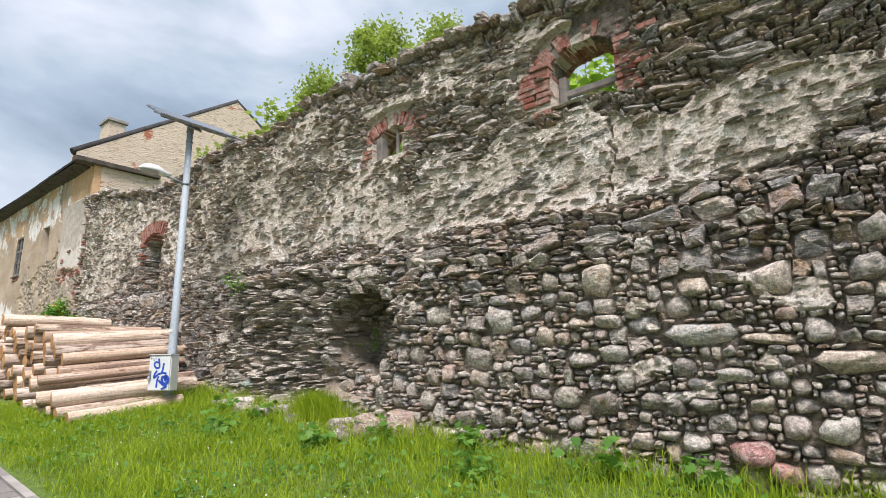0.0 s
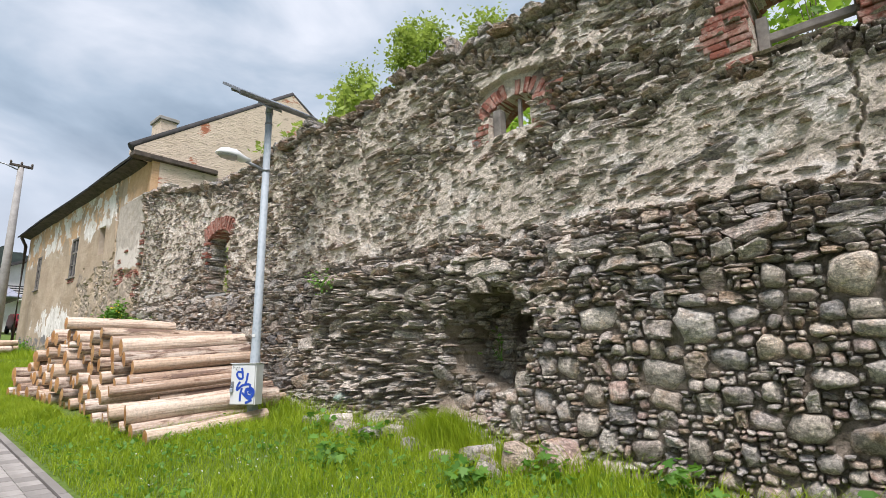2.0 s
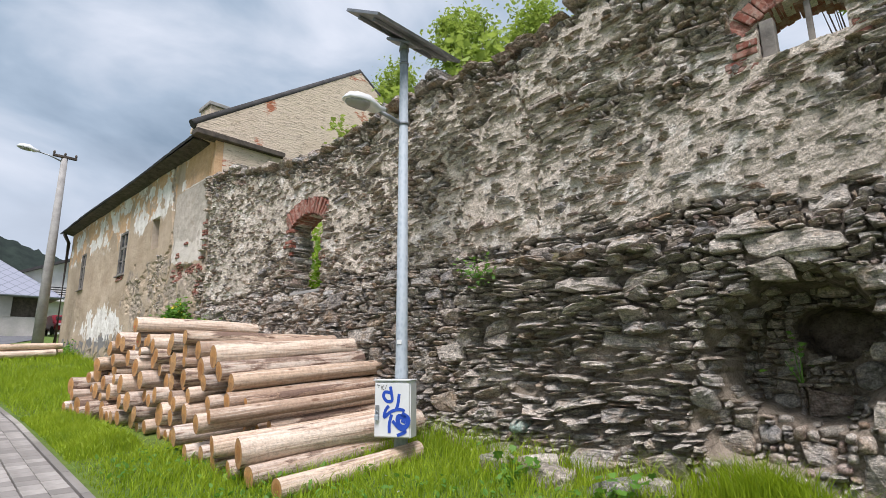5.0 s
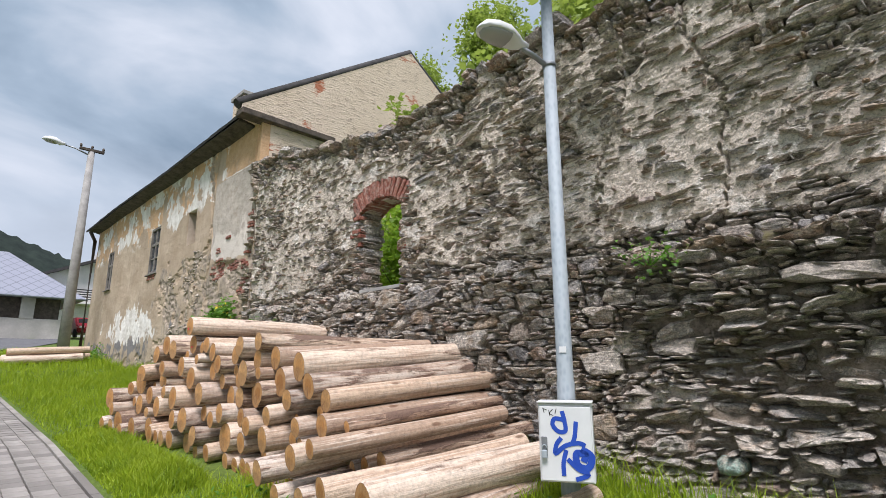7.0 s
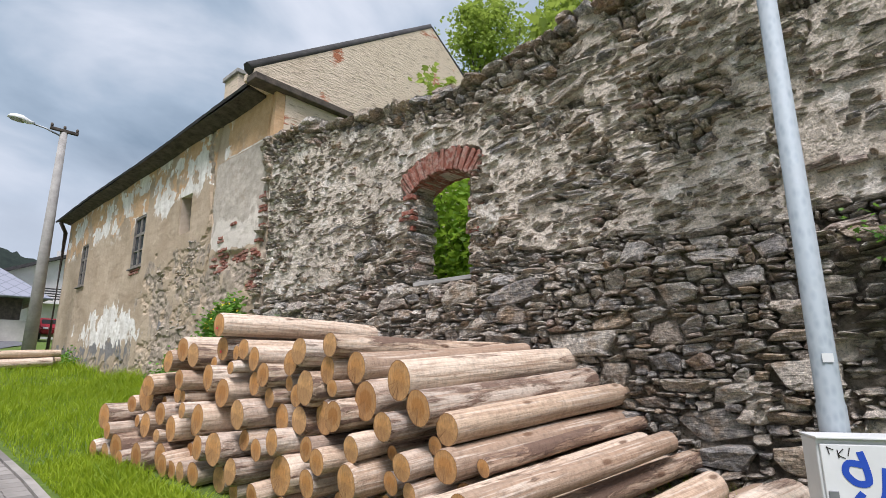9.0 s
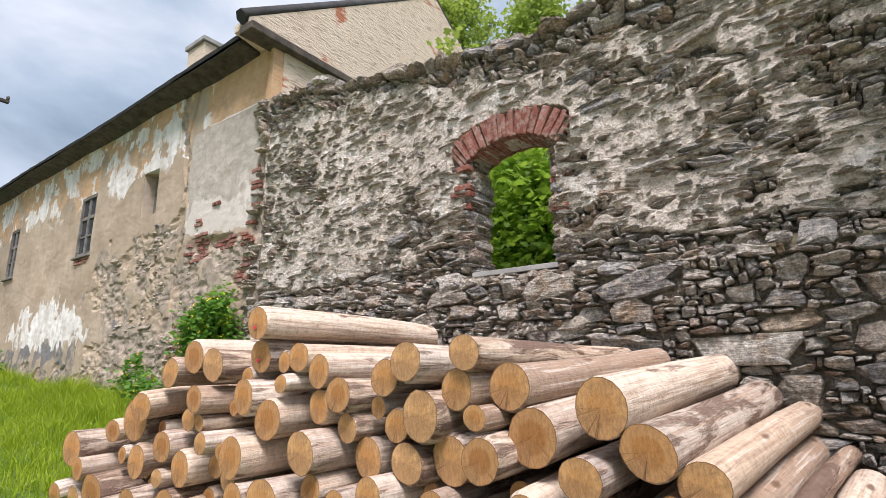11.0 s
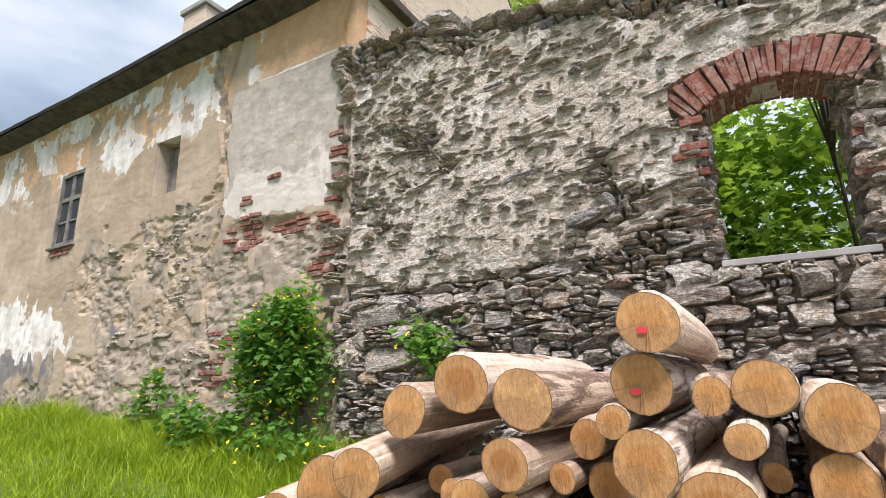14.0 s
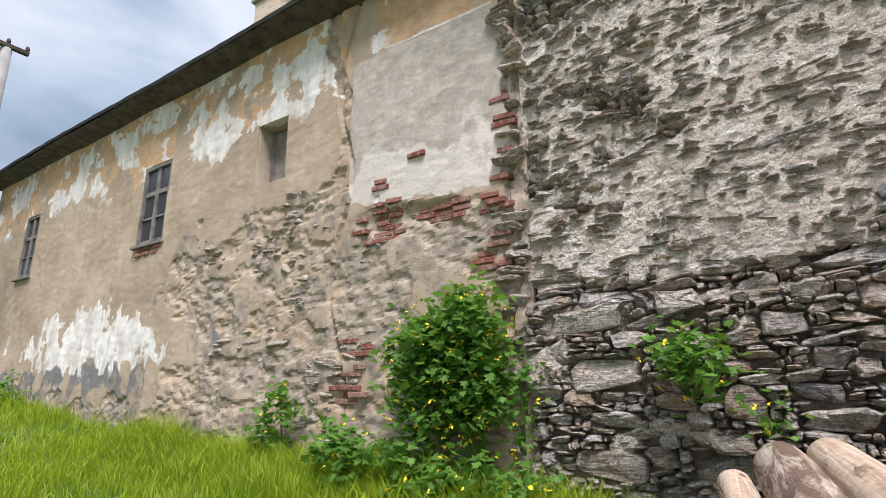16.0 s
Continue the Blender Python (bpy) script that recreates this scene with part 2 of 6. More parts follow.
def make_facade():
    g = Mat("old_render", 0.92)
    v = g.where()
    z, q = g.attr("zone"), g.attr("patch")
    mid, big = g.noise(v, 6, 6, 0.62), g.noise(v, 0.9, 5)
    drip = g.noise(g.scaled(v, (6, 6, 0.7)), 1.0, 5)
    edge = g.calc("MULTIPLY", g.calc("SUBTRACT", g.noise(g.scaled(v, (1, 1, 0.75)), 2.1, 7, 0.55), 0.5), 2.4)
    beige = g.mix(g.ramp(big, (0.35, 0.0), (0.65, 1.0)), (0.37, 0.285, 0.195), (0.51, 0.41, 0.30))
    beige = g.mix(g.ramp(drip, (0.48, 0.0), (0.70, 0.4)), beige, (0.33, 0.255, 0.185))
    ochre = g.mix(g.ramp(mid, (0.35, 0.0), (0.65, 1.0)), (0.53, 0.335, 0.18), (0.61, 0.41, 0.245))
    rubble = g.mix(g.ramp(mid, (0.32, 0.0), (0.68, 1.0)), (0.20, 0.165, 0.13), (0.50, 0.415, 0.32))
    white = g.mix(g.ramp(g.noise(g.scaled(v, (5, 5, 1.5)), 1.0, 6, 0.6), (0.4, 0.0), (0.62, 1.0)), (0.83, 0.80, 0.745), (0.62, 0.58, 0.52))
    grey = g.mix(g.ramp(mid, (0.35, 0.0), (0.65, 1.0)), (0.38, 0.335, 0.28), (0.52, 0.465, 0.395))
    grey = g.mix(g.ramp(g.calc("ADD", q[2], g.calc("MULTIPLY", edge, 1.3)), (0.42, 0.0), (0.58, 0.8)), grey, (0.66, 0.605, 0.53))
    dark = g.mix(mid, (0.14, 0.135, 0.135), (0.27, 0.26, 0.25))
    c = g.mix(g.ramp(g.calc("ADD", z[0], edge), (0.47, 0.0), (0.53, 1.0)), beige, ochre)
    c = g.mix(g.ramp(g.calc("ADD", z[1], edge), (0.48, 0.0), (0.52, 1.0)), c, white)
    seam = g.ramp(g.calc("ADD", z[0], g.calc("MULTIPLY", edge, 0.25)), (0.2, 0.0), (0.38, 1.0), (0.7, 1.0), (0.9, 0.0))
    flake = g.ramp(g.noise(v, 1.5, 9, 0.62), (0.525, 0.0), (0.545, 1.0))
    c = g.mix(g.calc("MULTIPLY", seam, flake), c, white)
    c = g.mix(g.ramp(g.calc("ADD", q[0], g.calc("MULTIPLY", edge, 0.3)), (0.48, 0.0), (0.52, 1.0)), c, grey)
    c = g.mix(g.ramp(g.calc("ADD", q[1], edge), (0.48, 0.0), (0.54, 1.0)), c, dark)
    c = g.mix(g.ramp(g.calc("ADD", z[2], edge), (0.46, 0.0), (0.54, 1.0)), c, rubble)
    c = g.mix(g.ramp(g.noise(v, 2.1, 8, 0.7), (0.54, 0.0), (0.66, 0.45)), c, (0.30, 0.235, 0.165))
    c, crumb = g.grain(c, v, 60, 0.86, 1.08)
    g.bump(g.calc("ADD", g.calc("MULTIPLY", crumb, 0.6), mid), 0.6, 0.02)
    return g.paint(c)


def make_gable():
    g = Mat("flaked_limewash_on_brick", 0.95)
    v = g.where()
    rows = g.noise(g.scaled(v, (3, 5, 26), (0.05, 0, 0)), 1.0, 4, 0.6, 0.3)
    big, fine = g.noise(v, 1.4, 5), g.noise(v, 30, 4)
    c = g.mix(big, (0.56, 0.44, 0.33), (0.72, 0.61, 0.49))
    c = g.mix(g.ramp(rows, (0.55, 0.0), (0.66, 0.75)), c, (0.30, 0.24, 0.18))
    c = g.mix(g.ramp(g.calc("ADD", big, g.calc("MULTIPLY", rows, 0.35)), (0.80, 0.0), (0.86, 1.0)), c, (0.42, 0.16, 0.09))
    g.bump(g.calc("ADD", rows, g.calc("MULTIPLY", fine, 0.3)), 0.7, 0.04)
    return g.paint(c)


def make_brick():
    g = Mat("old_red_brick", 0.9)
    v = g.where()
    c = g.ramp(g.chance(), (0.0, (0.23, 0.075, 0.05)), (0.4, (0.31, 0.11, 0.075)), (0.75, (0.37, 0.17, 0.125)), (1.0, (0.28, 0.135, 0.10)))
    v = g.t.nodes.new("ShaderNodeNewGeometry").outputs["Position"]
    c = g.mix(g.ramp(g.noise(v, 13, 6, 0.65), (0.47, 0.0), (0.60, 0.6)), c, (0.47, 0.355, 0.295))
    c = g.mix(g.ramp(g.noise(v, 30, 5), (0.36, 0.6), (0.46, 0.0)), c, (0.10, 0.05, 0.04))
    g.bump(g.noise(v, 32, 6, 0.75), 1.0, 0.03)
    return g.paint(c)


def make_log():
    """Peeled spruce stems: pale sapwood, strips of reddish inner bark, knots, long cracks."""
    g = Mat("peeled_spruce", 0.7)
    v = g.where()
    r = g.chance()
    long = g.noise(g.scaled(v, (30, 1.0, 30)), 1.0, 6, 0.65)
    blot = g.noise(g.scaled(v, (9, 1.6, 9)), 1.0, 8, 0.68, 0.5)
    c = g.ramp(r, (0.0, (0.30, 0.21, 0.15)), (0.16, (0.56, 0.42, 0.30)), (0.32, (0.70, 0.58, 0.46)), (0.48, (0.40, 0.31, 0.245)), (0.62, (0.76, 0.66, 0.55)), (0.78, (0.46, 0.40, 0.345)), (0.9, (0.62, 0.49, 0.36)), (1.0, (0.34, 0.24, 0.17)))
    c = g.mix(g.ramp(long, (0.40, 0.7), (0.52, 0.0)), c, (0.36, 0.235, 0.155))
    c = g.mix(g.ramp(g.noise(g.scaled(v, (55, 1.6, 55)), 1.0, 4, 0.6), (0.54, 0.0), (0.64, 0.5)), c, (0.74, 0.66, 0.56))
    lim = g.calc("ADD", blot, g.calc("MULTIPLY", g.calc("SUBTRACT", r, 0.5), 0.20))
    c = g.mix(g.ramp(lim, (0.50, 0.0), (0.60, 0.5)), c, (0.38, 0.235, 0.16))
    c = g.mix(g.ramp(lim, (0.60, 0.0), (0.625, 0.9)), c, (0.15, 0.095, 0.07))
    knot = g.cells(g.scaled(v, (5, 1.9, 5)), 1.0)
    c = g.mix(g.ramp(knot, (0.07, 0.85), (0.13, 0.0)), c, (0.15, 0.08, 0.045))
    c, chip = g.grain(c, v, 22, 0.74, 1.14)
    g.bump(g.calc("ADD", g.calc("ADD", long, g.ramp(lim, (0.56, 0.0), (0.61, 1.2))), g.calc("MULTIPLY", chip, 0.7)), 0.8, 0.018)
    return g.paint(c)


def make_cut():
    """Sawn end grain: rings, darker heart, pale sapwood, radial checks and a rim of bark."""
    g = Mat("sawn_end_grain", 0.8)
    v = g.where()
    n = g.t.nodes.new("ShaderNodeTexWave")
    n.wave_type, n.rings_direction = "RINGS", "Y"
    g.put(v, n.inputs["Vector"])
    n.inputs["Scale"].default_value = 75.0
    n.inputs["Distortion"].default_value = 1.2
    n.inputs["Detail"].default_value = 4.0
    r = g.chance()
    rim = g.attr("rim")[0]
    c = g.ramp(r, (0.0, (0.34, 0.15, 0.045)), (0.3, (0.46, 0.215, 0.065)), (0.7, (0.55, 0.28, 0.095)), (1.0, (0.60, 0.35, 0.145)))
    sap = g.mix(0.4, c, (0.66, 0.42, 0.20))
    c = g.mix(g.ramp(g.calc("ADD", rim, g.calc("MULTIPLY", g.calc("SUBTRACT", g.noise(v, 8, 3), 0.5), 0.35)), (0.50, 0.0), (0.66, 0.8)), c, sap)
    c = g.mix(g.ramp(n.outputs["Fac"], (0.1, 0.12), (0.6, 0.0)), c, (0.36, 0.17, 0.06))
    stain = g.noise(v, 5, 6, 0.65)
    c = g.mix(g.ramp(g.calc("ADD", stain, g.calc("MULTIPLY", r, 0.12)), (0.52, 0.0), (0.64, 0.65)), c, (0.30, 0.165, 0.075))
    turn = g.t.nodes.new("ShaderNodeVectorMath")
    turn.operation = "NORMALIZE"
    g.put(g.scaled(v, (1, 0, 1)), turn.inputs[0])
    check = g.noise(g.mix(g.calc("MULTIPLY", r, 1.0), turn.outputs[0], g.scaled(turn.outputs[0], (1.7, 1.7, 1.7))), 2.6, 2, 0.4)
    line = g.ramp(g.calc("ABSOLUTE", g.calc("SUBTRACT", check, 0.5)), (0.0, 0.85), (0.012, 0.0))
    c = g.mix(g.calc("MULTIPLY", line, g.ramp(g.noise(v, 6, 3), (0.45, 0.0), (0.6, 1.0))), c, (0.13, 0.06, 0.025))
    c = g.mix(g.ramp(rim, (0.955, 0.0), (0.985, 0.85)), c, (0.16, 0.085, 0.045))
    c, saw = g.grain(c, g.scaled(v, (1, 1, 0.35), (0, 0.6, 0)), 55, 0.78, 1.18)
    g.bump(saw, 0.6, 0.012)
    return g.paint(c)


def make_leaf(name, low, high, through_colour):
    g = Mat(name, 0.55)
    v = g.where()
    c = g.mix(g.chance(), low, high)
    c = g.mix(g.ramp(g.noise(v, 1.6, 4), (0.40, 0.0), (0.62, 0.7)), c, high)
    g.paint(c)
    t = g.t.nodes.new("ShaderNodeBsdfTranslucent")
    t.inputs["Color"].default_value = (*through_colour, 1)
    mx = g.t.nodes.new("ShaderNodeMixShader")
    mx.inputs["Fac"].default_value = 0.35
    out = g.t.nodes["Material Output"]
    g.t.links.new(g.b.outputs["BSDF"], mx.inputs[1])
    g.t.links.new(t.outputs["BSDF"], mx.inputs[2])
    g.t.links.new(mx.outputs["Shader"], out.inputs["Surface"])
    return g.m


def make_ground():
    g = Mat("meadow_soil", 0.95)
    v = g.where()
    a, b = g.noise(v, 1.1, 5), g.noise(v, 14, 5, 0.65)
    c = g.mix(g.ramp(b, (0.3, 0.0), (0.7, 1.0)), (0.05, 0.085, 0.014), (0.13, 0.20, 0.03))
    c = g.mix(g.ramp(a, (0.45, 0.0), (0.7, 0.5)), c, (0.12, 0.15, 0.03))
    g.bump(b, 0.8, 0.05)
    return g.paint(c)


def make_galvanised():
    g = Mat("galvanised_steel", 0.6, 0.15)
    v = g.where()
    n = g.ramp(g.cells(g.scaled(v, (1, 1, 0.5)), 30), (0.1, 0.0), (0.6, 1.0))
    c = g.mix(n, (0.27, 0.315, 0.34), (0.35, 0.395, 0.42))
    c = g.mix(g.ramp(g.noise(v, 5, 5), (0.5, 0.0), (0.7, 0.5)), c, (0.38, 0.41, 0.43))
    g.bump(g.noise(v, 60, 3), 0.1, 0.004)
    return g.paint(c, g.ramp(n, (0.0, 0.55), (1.0, 0.7)))


MORTAR = make_mortar()
SLATE = make_stone("slate_rubble", [(0.20, 0.19, 0.185), (0.43, 0.385, 0.335), (0.56, 0.42, 0.28), (0.24, 0.23, 0.225), (0.66, 0.61, 0.54), (0.36, 0.31, 0.265), (0.52, 0.36, 0.22), (0.30, 0.285, 0.275), (0.44, 0.42, 0.40), (0.50, 0.43, 0.35), (0.37, 0.24, 0.185), (0.68, 0.63, 0.56)], True)
BOULDER = make_stone("field_stone", [(0.36, 0.335, 0.30), (0.62, 0.54, 0.44), (0.29, 0.28, 0.265), (0.72, 0.65, 0.55), (0.44, 0.38, 0.30), (0.22, 0.21, 0.205), (0.56, 0.44, 0.32), (0.46, 0.30, 0.245), (0.60, 0.56, 0.51)], False)
PALE_STONE = make_stone("pale_field_stone", [(0.78, 0.70, 0.58), (0.70, 0.57, 0.42), (0.64, 0.615, 0.57), (0.80, 0.735, 0.63), (0.72, 0.53, 0.41)], False)
DUSTY_STONE = make_stone("dusty_slate", [(0.56, 0.51, 0.44), (0.68, 0.60, 0.50), (0.44, 0.41, 0.37), (0.76, 0.69, 0.59), (0.52, 0.45, 0.36), (0.62, 0.57, 0.51)], True)
TAN_STONE = make_stone("tan_rubble", [(0.50, 0.42, 0.33), (0.66, 0.55, 0.43), (0.58, 0.47, 0.35), (0.42, 0.38, 0.34), (0.70, 0.61, 0.49)], True)
RED_STONE = make_stone("red_painted_stone", [(0.46, 0.17, 0.16), (0.5, 0.24, 0.21)], False)
GREEN_STONE = make_stone("green_painted_stone", [(0.24, 0.40, 0.33), (0.30, 0.44, 0.37)], False)
BRICK = make_brick()
FACADE = make_facade()
GABLE = make_gable()
LOGWOOD = make_log()
CUT = make_cut()
GROUND = make_ground()
STEEL = make_galvanised()
GRASS = make_leaf("grass_blade", (0.055, 0.135, 0.007), (0.33, 0.42, 0.022), (0.38, 0.52, 0.015))
MAPLE = make_leaf("broad_leaf", (0.05, 0.12, 0.015), (0.19, 0.32, 0.04), (0.50, 0.75, 0.08))
SPRING = make_leaf("young_leaf", (0.12, 0.18, 0.035), (0.29, 0.37, 0.075), (0.44, 0.56, 0.10))
HERB = make_leaf("herb_leaf", (0.05, 0.14, 0.02), (0.13, 0.26, 0.04), (0.2, 0.42, 0.05))
YELLOW = speckled("yellow_petal", (0.75, 0.55, 0.02), (0.85, 0.68, 0.03), 20, 0.6, bump=0)
BARK = speckled("tree_bark", (0.07, 0.055, 0.04), (0.16, 0.13, 0.10), 9, bump=0.8, depth=0.03)
OLDWOOD = speckled("weathered_wood", (0.11, 0.10, 0.09), (0.30, 0.275, 0.24), 5, bump=0.5)
DARKWOOD = speckled("dark_beam", (0.05, 0.042, 0.036), (0.15, 0.12, 0.095), 5, bump=0.6)
# eave plaster darkened to near black: underside shade painted into the base colour
SOFFIT = speckled("shade_dark_eave_plaster", (0.035, 0.03, 0.026), (0.14, 0.12, 0.095), 6.0, bump=0.6, depth=0.03)
ROOFING = speckled("dark_roofing", (0.035, 0.034, 0.035), (0.085, 0.08, 0.08), 5, 0.8, bump=0.4)
CONCRETE = speckled("concrete", (0.25, 0.24, 0.225), (0.40, 0.385, 0.36), 4, bump=0.25)
g = Mat("paving_block", 0.85)
v = g.where()
c = g.mix(g.chance(), (0.19, 0.175, 0.16), (0.36, 0.335, 0.305))
g.bump(g.noise(v, 40, 5), 0.4, 0.01)
PAVER = g.paint(g.mix(g.ramp(g.noise(v, 3, 5), (0.4, 0.0), (0.7, 0.6)), c, (0.16, 0.15, 0.13)))
ASPHALT = speckled("asphalt", (0.10, 0.10, 0.105), (0.17, 0.17, 0.175), 3, bump=0.3)
REVEAL = speckled("pale_reveal_plaster", (0.40, 0.33, 0.255), (0.58, 0.49, 0.39), 5, bump=0.3)
# near black: painted shade of the rooms behind the windows, also marker ink
DARK = speckled("room_shade_and_marker", (0.02, 0.018, 0.016), (0.035, 0.03, 0.028), 3, bump=0)
ENAMEL = speckled("pale_grey_enamel", (0.58, 0.59, 0.58), (0.68, 0.69, 0.68), 3, 0.45, bump=0.05)


# ---- ground ----
def ground_z(x, y):
    """The lawn climbs with the path and swells up to the wall."""
    x, y = np.asarray(x, float), np.asarray(y, float)
    base = np.interp(-x, [-200, -60, -10, 0, 8, 16, 24, 32, 45, 70, 120, 400], [-3, -2.2, -0.45, 0, 0.40, 0.80, 1.36, 2.22, 3.2, 4.6, 6.0, 9.0])
    edge = path_edge(x)
    rise = smooth(edge + 0.1, 5.0, y) * np.interp(-x, [0, 16, 22, 30], [0.27, 0.27, 0.15, 0.05])
    lumps = (fbm(x * 0.8, y * 0.8, 3) - 0.5) * 0.10 * smooth(edge, edge + 0.6, y)
    return base + rise + lumps * (np.abs(x) < 60)


def path_edge(x):
    return np.interp(-np.asarray(x, float), [-40, 0, 5, 16, 22, 28, 40], [1.5, 1.55, 1.66, 2.0, 1.9, 1.3, -1.5])


def build_ground():
    xs = np.unique(np.concatenate([-np.geomspace(36, 900, 26), np.arange(-36, 6.01, 0.3), np.geomspace(6.3, 700, 22)]))
    ys = np.unique(np.concatenate([-np.geomspace(4, 700, 22), np.arange(-4, 8.01, 0.25), np.geomspace(8.4, 900, 26)]))
    X, Y = np.meshgrid(xs, ys, indexing="ij")
    Z = ground_z(X, Y) - 0.05 * (1 - smooth(path_edge(X) - 0.05, path_edge(X) + 0.05, Y)) * (np.abs(X) < 40)
    nx, ny = X.shape
    k = np.arange(nx * ny).reshape(nx, ny)
    F = np.stack([k[:-1, :-1], k[1:, :-1], k[1:, 1:], k[:-1, 1:]], -1).reshape(-1, 4)
    me = mesh_of("ground", np.stack([X, Y, Z], -1).reshape(-1, 3), F, GROUND, True)
    tagged(part("ground", me), "grassy ground rising gently along the old wall", "ground", kind="structure")


build_ground()


# ---- the ruined wall ----
def wall_face(x):
    return np.interp(-x, [-6, 2, 5, 9, 13.5, 16, 18], [5.50, 5.53, 5.58, 5.67, 5.62, 5.56, 5.48])


def wall_top(x):
    t = np.interp(-x, [-6, 0, 2.8, 3.6, 6.0, 7.6, 8.6, 9.7, 11.1, 12.3, 13.2, 13.8, 14.7, 16.0, 16.8, 18],
                  [6.3, 6.1, 5.84, 5.94, 6.02, 6.05, 5.83, 5.92, 5.86, 5.86, 5.58, 5.66, 5.78, 6.02, 6.18, 6.42])
    return t + (fbm(x * 2.1, x * 0 + 0.5, 21, 3) - 0.5) * 0.30


def cavity(x, z):
    """How far the face has fallen in: the large hole, the hollows beside it and gaps."""
    e = lambda cx, cz, rx, rz: 1 - smooth(0.72, 1.02, np.hypot((x - cx) / rx, (z - cz) / rz) + 0.45 * (fbm(x * 3.5, z * 5, 31, 3) - 0.5))
    d = 0.80 * e(-5.80, 1.78, 0.68, 0.72)
    d = np.maximum(d, 1.6 * e(-5.62, 1.98, 0.40, 0.26))
    d = np.maximum(d, 0.30 * e(-6.05, 1.15, 0.55, 0.35))
    d = np.maximum(d, 0.09 * e(-8.25, 1.75, 0.62, 0.36))
    d = np.maximum(d, 0.07 * e(-9.0, 2.05, 0.35, 0.22))
    d = np.maximum(d, 0.08 * e(-7.45, 1.15, 0.45, 0.3))
    return d


def crack_at(x, z):
    """Distance to the nearest of the long upright cracks."""
    x = x + 0.16 * (fbm(z * 9.0, x * 0.3, 29, 4) - 0.5)
    crack = np.abs(x - np.interp(z, [3.4, 4.2, 4.7, 5.5], [-9.72, -9.60, -9.29, -9.20])) + 10 * np.clip(3.4 - z, 0, 1) + 10 * np.clip(z - 5.8, 0, 1)
    crack = np.minimum(crack, np.abs(x - np.interp(z, [3.3, 3.7, 4.4, 5.2], [-8.38, -8.36, -8.28, -8.55])) + 10 * np.clip(3.3 - z, 0, 1) + 10 * np.clip(z - 5.6, 0, 1))
    crack = np.minimum(crack, np.abs(x - np.interp(z, [3.1, 3.5, 4.0, 4.5], [-2.05, -1.91, -1.93, -1.84])) + 10 * np.clip(3.0 - z, 0, 1) + 10 * np.clip(z - 4.5, 0, 1))
    return crack


def face(x, z):
    """The mean face of the masonry: set back above the ledge, leaning out at the foot."""
    up = wall_face(x)
    wide = np.interp(-x, [0, 4, 6, 20], [0.5, 0.35, 0.09, 0.05])
    zl = 2.97 + 0.12 * (fbm(x * 0.9, x * 0, 5, 3) - 0.5)
    step = np.interp(-x, [0, 4, 6, 12, 18], [0.20, 0.24, 0.27, 0.26, 0.12])
    y = up - step * (1 - smooth(zl - wide, zl + wide, z))
    y = y - 0.26 * np.clip(1.35 - z, 0, 1.2) * smooth(5.8, 7.2, -x) * (1 - smooth(10.5, 13, -x))
    bulge = smooth(6.9, 7.5, -x) * (1 - smooth(9.2, 9.6, -x)) * smooth(2.0, 2.25, z) * (1 - smooth(2.75, 3.0, z))
    y = y - 0.05 * bulge
    y = y + (fbm(x * 0.7, z * 0.7, 8, 4) - 0.5) * 0.16
    y = y + 0.07 * (1 - smooth(0.003, 0.022, crack_at(x, z)))
    return y + cavity(x, z)


def plaster_at(x, z):
    """Where lime render still covers the stones: 0 bare, 1 covered."""
    band = smooth(2.95, 3.1, z) * (1 - smooth(3.7, 4.1, z)) * (0.05 + 0.16 * smooth(3.2, 2.4, -x))
    upper = smooth(3.0, 3.3, z) * np.interp(-x, [-2, 0, 2.5, 4, 9, 10.5, 12, 18], [0.36, 0.40, 0.52, 0.58, 0.70, 0.70, 0.74, 0.68])
    upper = upper - 0.26 * smooth(4.0, 4.3, z) * smooth(2.4, 1.8, -x) - 0.10 * smooth(10.0, 10.5, -x) * (1 - smooth(11.3, 12, -x)) * (1 - smooth(4.2, 4.8, z))
    low = (0.16 + 0.10 * smooth(9, 11, -x) - 0.06 * smooth(14, 15, -x)) * (1 - smooth(2.9, 3.05, z)) + 0.14 * smooth(0.4, 0.9, 1.6 - z) * smooth(6, 7, -x) * (1 - smooth(10, 12, -x))
    dark = 0.22 * (1 - smooth(0.3, 0.8, np.abs(z - 4.25 + 0.12 * (x + 3.5)))) * smooth(3.0, 3.6, -x) * (1 - smooth(4.8, 6.8, -x))
    edge = 0.55 * in_opening(x, z, 0.09) * (z < 4.4)
    crown = 0.75 * smooth(0.32, 0.14, wall_top(x) - z + 1.0 * (fbm(x * 1.4, z * 1.2, 23, 3) - 0.5))
    blotch = 0.85 * (fbm(x * 1.1, z * 2.0, 14, 5) - 0.5) + 0.65 * (fbm(x * 0.42, z * 0.9, 19, 3) - 0.5) + 0.75 * (fbm(x * 3.2, z * 6.5, 16, 3) - 0.5)
    return band + upper + low - dark + blotch - edge - crown - 0.8 * (cavity(x, z) > 0.1)


# openings: x from, x to, sill, spring of the arch, rise
OPENINGS = [(-2.62, -1.82, 4.42, 4.98, 0.22), (-5.78, -5.10, 4.50, 4.86, 0.20), (-14.04, -13.08, 3.02, 4.36, 0.20)]


